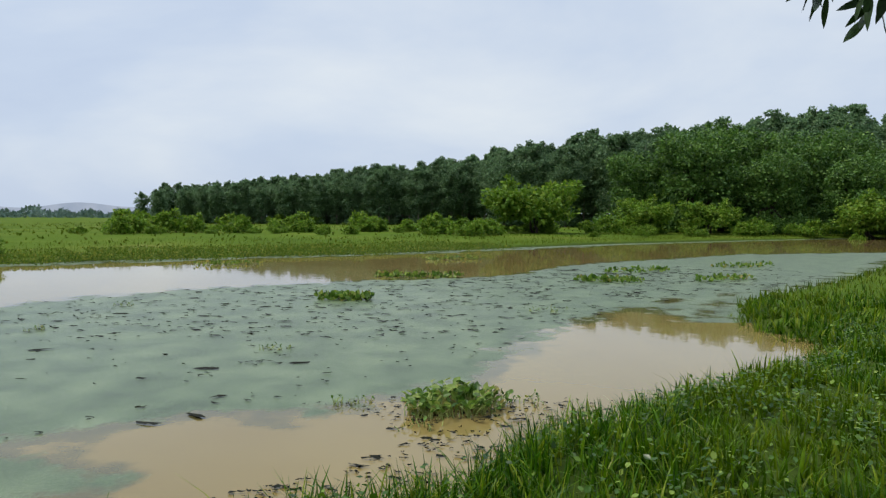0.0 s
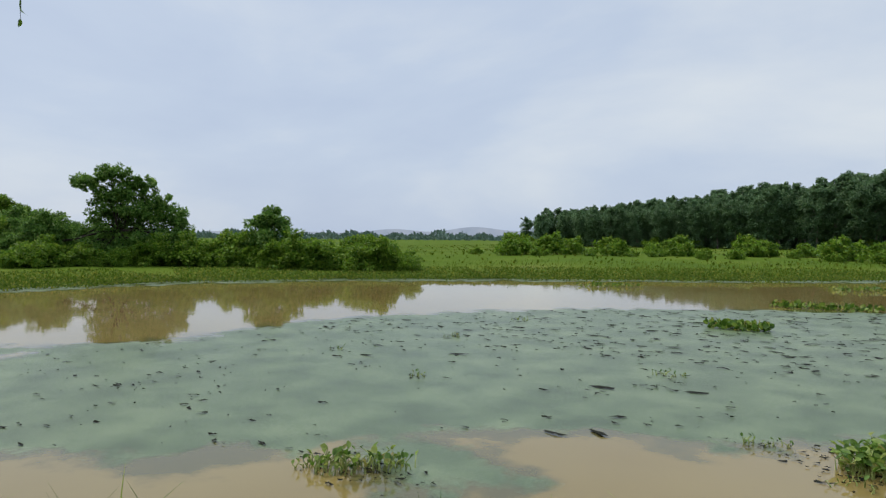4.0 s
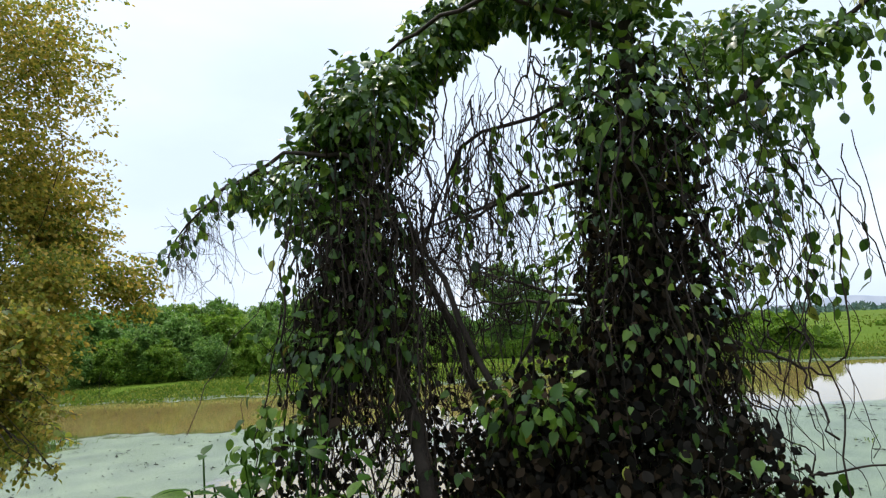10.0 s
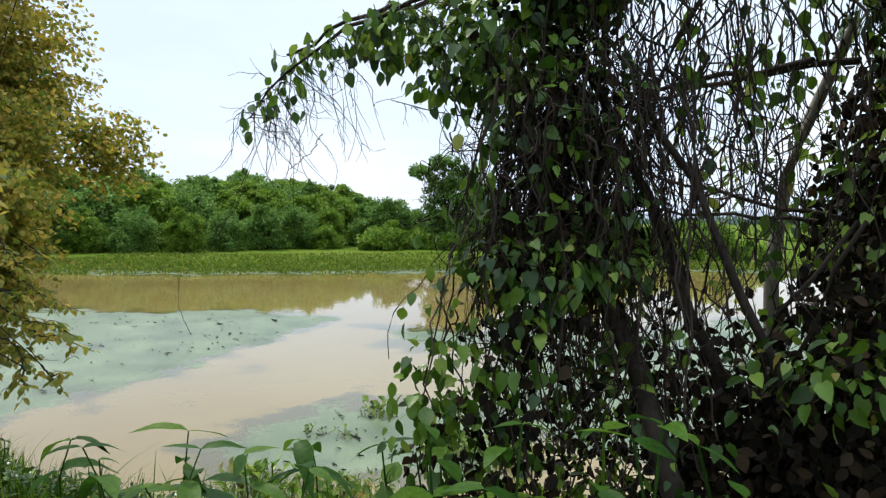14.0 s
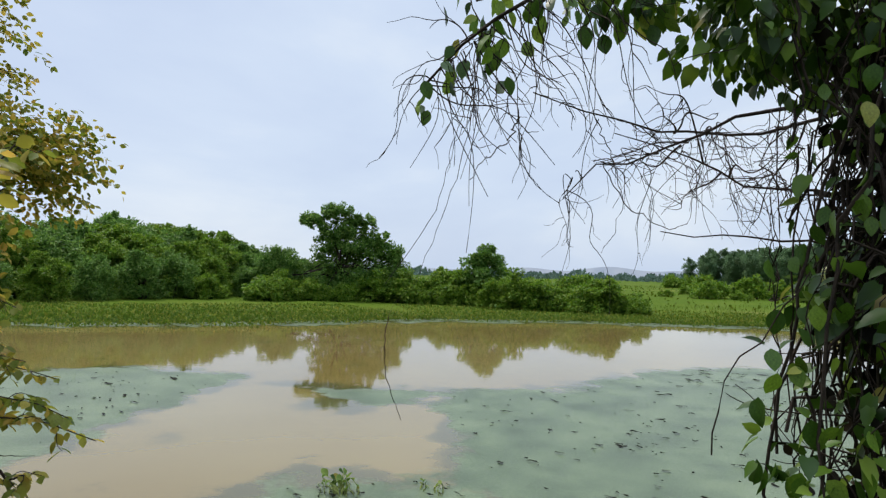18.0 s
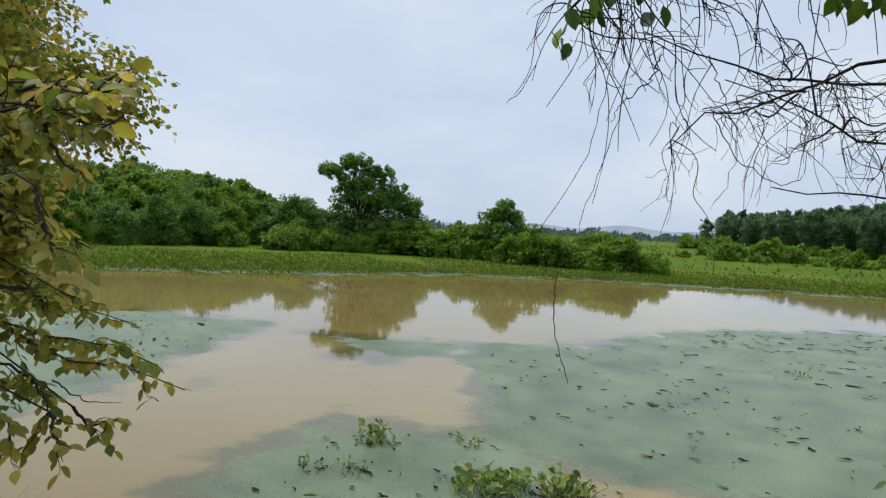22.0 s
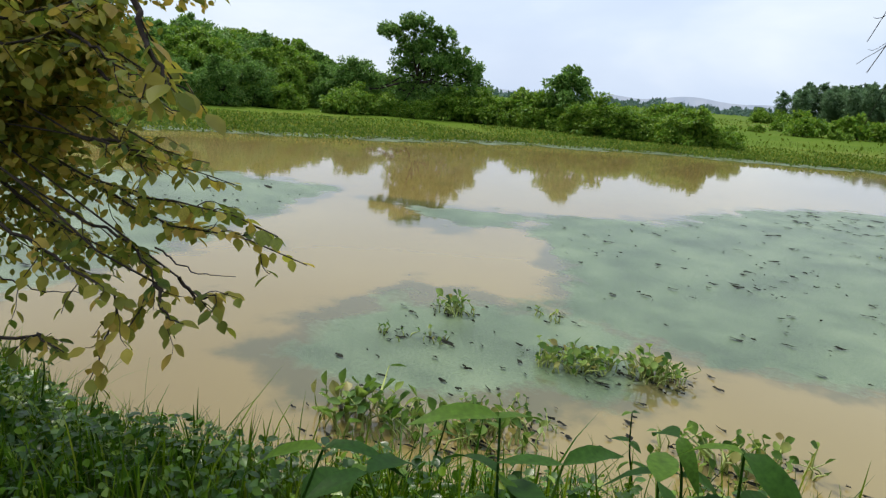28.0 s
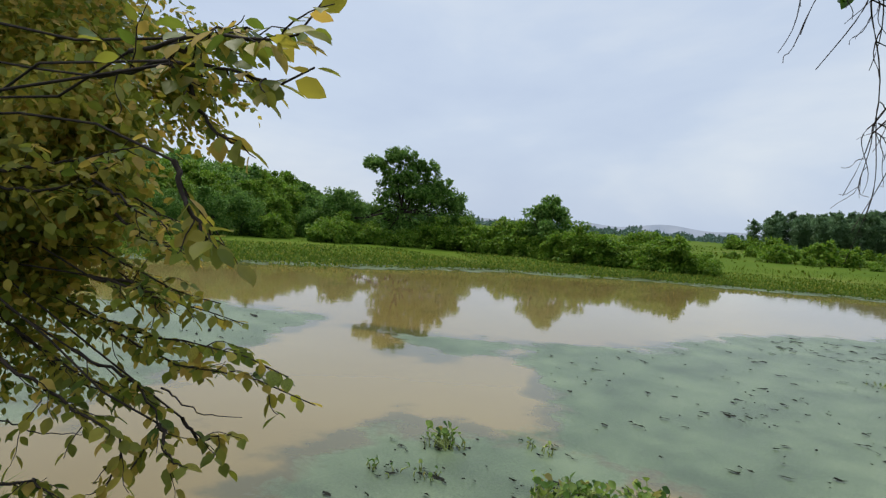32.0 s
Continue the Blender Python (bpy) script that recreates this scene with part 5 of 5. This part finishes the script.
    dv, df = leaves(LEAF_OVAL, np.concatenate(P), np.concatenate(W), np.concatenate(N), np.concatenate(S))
    piece("dead_leaves", mesh_of("dead_leaves", dv, df, M_DEAD_SHADE), top, "withered brown leaves inside the creepers, darkened and added to stand for shade")["kind"] = "stuff"
    piece("foliage", mesh_of("foliage", v, f, M_VINE), top, "dense heart-shaped green creeper leaves")["kind"] = "stuff"
    # leaves that hang singly from the outer sprays
    kinds = leaf_kinds("vine", FINE_VINE, M_VINE)
    hung = [([(-4.05, 1.77, 3.29), (-3.87, 1.95, 3.41), (-3.67, 2.22, 3.73), (-3.5, 2.51, 3.95), (-3.36, 2.76, 4.1)], 170, 0.16, 0.05, 0.06), ([(-5.5, -0.15, 2.98), (-5.81, -0.39, 2.9), (-6.02, -0.53, 2.82)], 60, 0.14, 0.06, 0.056)]
    hung += [([(-5.14, -0.22, 2.6), (-5.24, -0.36, 2.0), (-5.24, -0.4, 1.8), (-5.13, -0.46, 1.62), (-5.13, -0.42, 1.3)], 110, 0.05, 0.065, 0.052), ([(-5.42, -0.35, 2.9), (-5.65, -0.46, 2.85), (-5.9, -0.57, 2.7), (-6.05, -0.635, 2.57)], 75, 0.06, 0.04, 0.05),
              ([(-3.95, 1.0, 1.47), (-3.7, 1.15, 1.56), (-3.36, 1.38, 1.66)], 18, 0.03, 0.03, 0.06)]
    for line, n, drop, spread, size in hung:
        for s in (*rng.random(n),):
            p = along(line, [s])[0] + rng.normal(0, spread, 3) * (1, 1, 0.6) - np.array([0, 0, drop * rng.random() ** 1.5])
            leaf_at(kinds, rng, p, unit(rng.normal(0, 0.35, 3) + (0, 0, -1)), unit(rng.normal(0, 1, 3) * (1, 1, 0.2) + (0.3, -0.6, 0.2)), size * rng.uniform(0.7, 1.2), top)
    # strings of leaves that hang straight down
    lines = []
    for line, n, lo, hi, size in (([(-4.05, 1.4, 3.0), (-4.05, 1.77, 3.29), (-3.87, 1.95, 3.41), (-3.67, 2.22, 3.73)], 17, 0.15, 0.5, 0.06), ([(-5.32, -0.3, 2.91), (-5.65, -0.46, 2.85), (-5.84, -0.54, 2.78)], 7, 0.05, 0.12, 0.045),
                                  ([(-4.95, 0.4, 2.9), (-4.63, 0.73, 3.05), (-4.3, 0.9, 3.1)], 14, 0.3, 0.9, 0.06), ([(-5.55, -0.15, 2.95), (-5.81, -0.39, 2.9), (-6.02, -0.53, 2.8)], 7, 0.1, 0.24, 0.055), ([(-4.1, 1.25, 2.7), (-3.95, 1.5, 2.5), (-3.85, 1.6, 2.4)], 10, 0.2, 0.42, 0.06)):
        for s in rng.random(n):
            a = along(line, [s])[0] + rng.normal(0, 0.05, 3)
            q = bent(rng, a, a + np.array([rng.normal(0, 0.06), rng.normal(0, 0.06), -rng.uniform(lo, hi)]), 9, 0.05)
            lines.append((q, taper(0.0022, 0.0012, 9)))
            m = max(4, int((a[2] - q[-1, 2]) / 0.045))
            for u in np.linspace(0.08, 1, m):
                c = along(q, [u])[0]
                leaf_at(kinds, rng, c, unit(rng.normal(0, 0.45, 3) + (0, 0, -0.9)), unit(rng.normal(0, 1, 3) * (1, 1, 0.25)), size * rng.uniform(0.7, 1.15), top)
    lines.append(limb(rng, [(-5.14, -0.22, 2.6), (-5.24, -0.36, 2.0), (-5.24, -0.4, 1.8), (-5.13, -0.46, 1.62), (-5.13, -0.42, 1.3)], 0.005, 0.002, 14, 0.012))
    v, f = tubes(lines, 4)
    piece("leaf_stalks", mesh_of("leaf_stalks", v, f, M_TWIG), top)["kind"] = "stuff"


vine_tree()


# ---------------------------------------------------------------- the yellowing tree over the water
def yellow_tree():
    rng = np.random.default_rng(33)
    top = tagged(new("yellowing_tree"), "leaning tree with small yellowish-green leaves over the water", "tree")
    bx, by = -10.24, -3.47
    bz = float(land_height(np.array([bx]), np.array([by]))[0]) - 0.1
    fork = np.array([-9.46, -2.13, 2.02])
    v, f = tubes([limb(rng, [(bx, by, bz), (-9.95, -2.95, 1.2), fork, (-9.37, -1.77, 2.93)], 0.13, 0.06)], 8)
    piece("trunk", mesh_of("trunk", v, f, M_BARK, True), top)
    blobs = [((-9.65, -1.67, 5.31), (1.19, 0.91, 0.82), 2.6), ((-9.4, -1.2, 4.76), (0.6, 0.46, 0.73), 1.2), ((-10.19, -2.13, 4.21), (1.19, 0.91, 0.64), 2.4), ((-9.85, -1.3, 3.62), (0.75, 0.55, 0.5), 3.0), ((-9.72, -1.02, 3.07), (0.38, 0.3, 0.4), 2.0), ((-9.33, -0.5, 2.7), (0.32, 0.26, 0.27), 0.6), ((-10.19, -1.98, 4.5), (0.82, 0.64, 0.5), 1.5), ((-9.99, -2.09, 2.96), (0.73, 0.64, 0.5), 1.5), ((-9.28, -1.55, 2.52), (0.5, 0.41, 0.46), 1.2), ((-9.92, -1.86, 2.84), (0.91, 0.82, 0.55), 2.0), ((-8.95, -1.78, 2.24), (0.66, 0.5, 0.41), 1.7)]
    blobs += [((-8.56, -1.4, 1.92), (0.28, 0.22, 0.3), 0.5), ((-8.6, -1.4, 1.51), (0.3, 0.25, 0.2), 0.28), ((-8.73, -1.86, 1.65), (0.55, 0.46, 0.27), 0.8), ((-8.51, -1.31, 2.09), (0.3, 0.24, 0.24), 0.66), ((-8.36, -1.39, 1.82), (0.2, 0.16, 0.16), 0.44), ((-7.95, -1.29, 2.29), (0.2, 0.16, 0.16), 0.44), ((-8.2, -1.43, 2.18), (0.22, 0.18, 0.18), 0.49), ((-8.29, -1.41, 1.92), (0.2, 0.16, 0.16), 0.44), ((-8.05, -1.28, 2.06), (0.15, 0.12, 0.12), 0.34), ((-8.85, -1.13, 2.71), (0.34, 0.27, 0.27), 0.76), ((-8.75, -1.21, 2.32), (0.34, 0.27, 0.27), 0.76), ((-8.62, -1.24, 2.01), (0.24, 0.19, 0.19), 0.53)]
    blobs += [((-9.6, -2.3, 1.7), (0.8, 0.6, 0.4), 1.4), ((-9.1, -1.9, 1.35), (0.45, 0.35, 0.25), 0.6)]
    w = np.array([b[2] for b in blobs], float)
    pick = rng.choice(len(blobs), 6000, p=w / w.sum())
    cen = np.array([blobs[i][0] for i in pick]) + np.clip(rng.normal(0, 0.52, (len(pick), 3)), -1.15, 1.15) * np.array([blobs[i][1] for i in pick])
    out = unit((cen - fork) * (1, 1, 0.25) + rng.normal(0, 0.5, (len(pick), 3)) + (0.5, 0.3, -0.35))
    per = 17
    s = np.linspace(0, 1, per)[None, :, None] * rng.uniform(0.12, 0.32, (len(pick), 1, 1))
    p = cen[:, None] + out[:, None] * (s - 0.14) - np.array([0, 0, 0.9]) * s ** 2 + rng.normal(0, 0.018, (len(pick), per, 3))
    n = p.shape[0] * per
    way = unit(np.repeat(out, per, 0) * 0.6 + rng.normal(0, 0.6, (n, 3)) + (0, 0, -0.4))
    v, f = leaves(LEAF_OVAL, p.reshape(-1, 3), way, unit(rng.normal(0, 0.6, (n, 3)) + (0, 0, 0.7)), rng.uniform(0.028, 0.048, n))
    piece("crown", mesh_of("crown", v, f, M_YELLOW), top)["kind"] = "stuff"
    lines = []
    for i in rng.choice(len(cen), 34, replace=False):
        lines.append((bent(rng, fork + rng.normal(0, 0.25, 3), cen[i], 9, 0.12, -0.1), taper(0.005, 0.0015, 9)))
    # long sprays that reach towards the path
    boughs = []
    sprays = [[(-8.59, -1.39, 1.78), (-7.93, -1.28, 1.66), (-7.43, -1.2, 1.66), (-7.21, -1.14, 1.67), (-7.04, -1.09, 1.64)], [(-8.64, -1.36, 2.0), (-8.05, -1.24, 1.87), (-7.61, -1.16, 1.78), (-7.38, -1.11, 1.77)], [(-8.4, -1.43, 1.58), (-7.93, -1.33, 1.49), (-7.58, -1.24, 1.47)], [(-7.81, -1.36, 1.58), (-7.53, -1.26, 1.53), (-7.37, -1.26, 1.46), (-7.37, -1.34, 1.34)], [(-7.37, -1.26, 1.46), (-7.29, -1.27, 1.4), (-7.23, -1.25, 1.39)]]
    sprays += [[(-8.47, -1.39, 2.13), (-8.0, -1.24, 2.04), (-7.59, -1.15, 1.98)], [(-7.26, -1.48, 2.3), (-6.86, -1.46, 2.29), (-6.63, -1.45, 2.25), (-6.53, -1.44, 2.22), (-6.46, -1.43, 2.24)], [(-6.94, -1.46, 2.3), (-6.79, -1.45, 2.32), (-6.7, -1.44, 2.34)], [(-6.89, -1.46, 2.29), (-6.76, -1.44, 2.17), (-6.67, -1.43, 2.14)], [(-7.83, -1.33, 2.09), (-7.5, -1.31, 2.01), (-7.32, -1.29, 1.97)], [(-7.8, -1.33, 1.8), (-7.55, -1.31, 1.8), (-7.37, -1.28, 1.8)], [(-8.01, -1.53, 2.09), (-7.65, -1.44, 2.12), (-7.36, -1.34, 2.17)], [(-7.76, -1.56, 1.23), (-7.59, -1.5, 1.29), (-7.43, -1.47, 1.29)]]
    sprays += [[(-9.74, -0.94, 2.84), (-9.46, -0.49, 2.61), (-9.28, -0.23, 2.45)], [(-9.65, -0.94, 3.3), (-9.46, -0.53, 3.2)], [(-9.46, -0.94, 4.94), (-9.19, -0.58, 4.76)]]
    sprays += [[tuple(np.array(q) + rng.normal(0, 0.035, 3) + d) for q in s] for s in sprays[:12] for d in (rng.normal(0, 0.06, 3),)]
    bare = [[(-8.03, -1.51, 1.34), (-7.75, -1.43, 1.35), (-7.55, -1.34, 1.4)], [(-7.43, -1.24, 1.54), (-7.31, -1.2, 1.5), (-7.18, -1.13, 1.51)]]
    for s in sprays:
        v, f = tubes([limb(rng, s, 0.006, 0.0016, 14, 0.004), (bent(rng, fork, s[0], 8, 0.06, -0.1), taper(0.0045, 0.003, 8))], 5)
        boughs.append(piece("branch", mesh_of("branch", v, f, M_TWIG, True), top))
    for s in bare:
        v, f = tubes([limb(rng, s, 0.003, 0.0008, 14, 0.004)], 5)
        piece("branch", mesh_of("branch", v, f, M_TWIG, True), top, "bare thin twig")
    span = lambda q: float(np.linalg.norm(np.diff(np.asarray(q, float), axis=0), axis=1).sum())  # noqa: E731
    extra = []
    for s in sprays:
        for u in np.arange(0.12, 0.93, 0.06 / span(s)):
            u += rng.uniform(-0.02, 0.02)
            a, b = along(s, [u])[0], along(s, [u + 0.05])[0]
            d = unit(unit(b - a) + rng.normal(0, 0.55, 3) * (1, 1, 0.6) + (0, 0, -0.15))
            b = a + d * rng.uniform(0.07, 0.2) * (1.25 - 0.8 * u)
            q = bent(rng, a, b, 7, 0.06, rng.uniform(-0.01, 0.012))
            extra.append(q)
            lines.append((q, taper(0.0018, 0.0008, 7)))
    v, f = tubes(lines, 5)
    piece("twigs", mesh_of("twigs", v, f, M_TWIG, True), top)["kind"] = "stuff"
    kinds = leaf_kinds("yellow", FINE_SMALL, M_YELLOW)
    P, W, N, S = [], [], [], []
    for k, s in enumerate(sprays + extra):
        gap = 0.024
        for j, u in enumerate(np.arange(0.35 if k < len(sprays) else 0.15, 1.0, gap / span(s))):
            a, b = along(s, [u])[0], along(s, [max(u - 0.06, 0)])[0]
            d = unit(a - b + 1e-6)
            side = unit(np.cross(d, (0, 0, 1.0))) * (1 if j % 2 else -1)
            way = unit(d * 0.7 + side * 0.65 + rng.normal(0, 0.25, 3) + (0, 0, -0.45))
            nor, size = unit(rng.normal(0, 0.45, 3) + side * 0.35 + (0, 0, 0.9)), 0.043 * rng.uniform(0.65, 1.2)
            if k < 6:
                leaf_at(kinds, rng, a + way * 0.004, way, nor, size, boughs[k])
            else:
                P.append(a + way * 0.004), W.append(way), N.append(nor), S.append(size)
    v, f = leaves(LEAF_OVAL, np.array(P), np.array(W), np.array(N), np.array(S))
    piece("spray_leaves", mesh_of("spray_leaves", v, f, M_YELLOW), top)["kind"] = "stuff"


yellow_tree()


# ---------------------------------------------------------------- the dark branch overhead
def overhead_tree():
    rng = np.random.default_rng(44)
    top = tagged(new("overhanging_tree"), "dark-leaved tree with drooping lance-shaped leaves overhead", "tree")
    bx, by = 4.6, 0.6
    bz = float(land_height(np.array([bx]), np.array([by]))[0]) - 0.1
    fork = np.array([4.4, 1.0, 3.0])
    v, f = tubes([limb(rng, [(bx, by, bz), (4.55, 0.8, 1.8), fork, (4.3, 1.4, 4.2)], 0.16, 0.07)], 8)
    piece("trunk", mesh_of("trunk", v, f, M_BARK, True), top)
    tips = [(1.76, 3.03, 2.93), (1.6, 3.18, 3.1), (1.88, 2.92, 3.08), (2.2, 2.7, 2.95), (1.62, 3.1, 3.3), (1.78, 2.95, 3.3), (2.2, 2.65, 3.12), (2.42, 2.4, 2.95), (2.3, 2.45, 3.15), (1.98, 2.85, 3.2), (1.7, 3.05, 3.2), (2.05, 2.8, 3.35), (2.5, 2.3, 3.3), (1.9, 3.1, 3.5), (2.3, 2.8, 3.5)]
    kinds = leaf_kinds("lance", FINE_LANCE, M_DARKLEAF)
    tips = [(0.05 + 1.18 * (x - 0.05) - 0.1, 0.43 + 1.18 * (y - 0.43), 2.11 + 1.18 * (z - 2.11) + 0.02) for x, y, z in tips]
    for t in tips:
        mid = (fork + np.array(t)) / 2 + (0.3, 0, 0.75)
        p, r = limb(rng, [fork, mid, t], 0.022, 0.003, 14, 0.015)
        v, f = tubes([(p, r)], 6)
        bough = piece("branch", mesh_of("branch", v, f, M_BARK, True), top)
        for _ in range(58):
            j = rng.integers(10, 14)
            a = p[j] + rng.normal(0, 0.07, 3)
            leaf_at(kinds, rng, a, unit(rng.normal(0, 0.42, 3) + (-0.1, 0.1, -0.9)), unit(rng.normal(0, 1, 3) * (1, 1, 0.3)), rng.uniform(0.13, 0.2), bough)
    v, f, _ = crown(rng, [((4.3, 1.2, 5.2), (2.0, 1.8, 1.2), 1)], 70, 40, 0.16, 0.8, LEAF_LANCE, (0.15, 0.25))
    piece("crown", mesh_of("crown", v, f, M_DARKLEAF), top)["kind"] = "stuff"


overhead_tree()


# ---------------------------------------------------------------- broad-leaved weeds by the path
def weeds():
    rng = np.random.default_rng(55)
    kinds = leaf_kinds("weed", FINE_WEED, M_BROAD)
    slim = leaf_kinds("strap", FINE_STRAP, M_BROAD)
    # foot, top of the stem, leaf length, pairs
    rows = [(-6.64, -0.95, 1.26, 0.32, 6), (-6.55, -0.8, 1.24, 0.36, 6), (-6.46, -0.68, 1.22, 0.38, 6), (-6.33, -0.5, 1.22, 0.38, 6), (-6.24, -0.4, 1.26, 0.36, 6), (-6.3, -0.2, 1.14, 0.29, 6), (-6.72, -1.12, 1.26, 0.32, 6), (-6.42, -0.85, 1.12, 0.32, 5), (-6.6, -0.7, 1.02, 0.28, 5), (-6.8, -1.0, 1.14, 0.26, 5)]
    rows += [(-5.43, -0.65, 1.45, 0.22, 8), (-5.35, -0.53, 1.5, 0.22, 8), (-5.2, -0.5, 1.5, 0.22, 8), (-5.05, -0.55, 1.55, 0.22, 8)]
    rows += [(-4.84, -0.65, 1.73, 0.16, 8), (-4.7, -0.63, 1.7, 0.19, 8), (-4.65, -0.55, 1.74, 0.17, 8), (-4.52, -0.53, 1.74, 0.16, 8), (-4.46, -0.44, 1.76, 0.19, 8), (-4.4, -0.35, 1.78, 0.17, 8), (-4.35, -0.28, 1.73, 0.16, 8), (-4.46, -0.63, 1.69, 0.19, 8), (-4.75, -0.7, 1.63, 0.17, 8), (-4.39, -0.53, 1.7, 0.16, 8), (-4.52, -0.72, 1.66, 0.19, 8), (-4.31, -0.4, 1.68, 0.17, 8)]
    rows += [
            (-7.74, 0.16, 0.62, 0.14, 4), (-7.07, 0.81, 0.6, 0.14, 4), (-8.2, -1.04, 0.66, 0.09, 6), (-8.65, -1.38, 0.7, 0.09, 6), (-8.98, -1.27, 0.68, 0.08, 6), (-7.77, -0.94, 0.62, 0.09, 6)]
    for x, y, zt, size, pairs in rows:
        z0 = float(land_height(np.array([x]), np.array([y]))[0])
        top = tagged(new("broadleaf_weed"), "leafy green weed with large pointed leaves by the water", "plant", "weeds by the path")
        top.matrix_basis = Matrix.Translation((x, y, z0))
        h = zt - z0
        p = bent(rng, (0, 0, -0.04), (rng.normal(0, 0.06), rng.normal(0, 0.06), h), 8, 0.05)
        v, f = tubes([(p, taper(0.008, 0.003, 8))], 6)
        piece("stem", mesh_of("stem", v, f, M_BROAD, True), top)
        a0 = rng.uniform(0, 3.14)
        for k in range(pairs):
            u = 1 - 0.75 * (k / pairs) ** 0.9
            c = along(p, [u])[0]
            for side in (0, math.pi):
                a = a0 + k * 1.35 + side + rng.normal(0, 0.2)
                way = unit(np.array([math.cos(a), math.sin(a), 0.1 - 0.17 * k + rng.normal(0, 0.25)]))
                leaf_at(slim if x < -6 and size > 0.15 else kinds, rng, c, way, unit(np.array([rng.normal(0, 0.2), rng.normal(0, 0.2), 1])), size * (0.45 + 0.4 * min(1, (k + 0.6) / 2)) * rng.uniform(0.7, 1.2), top)


weeds()
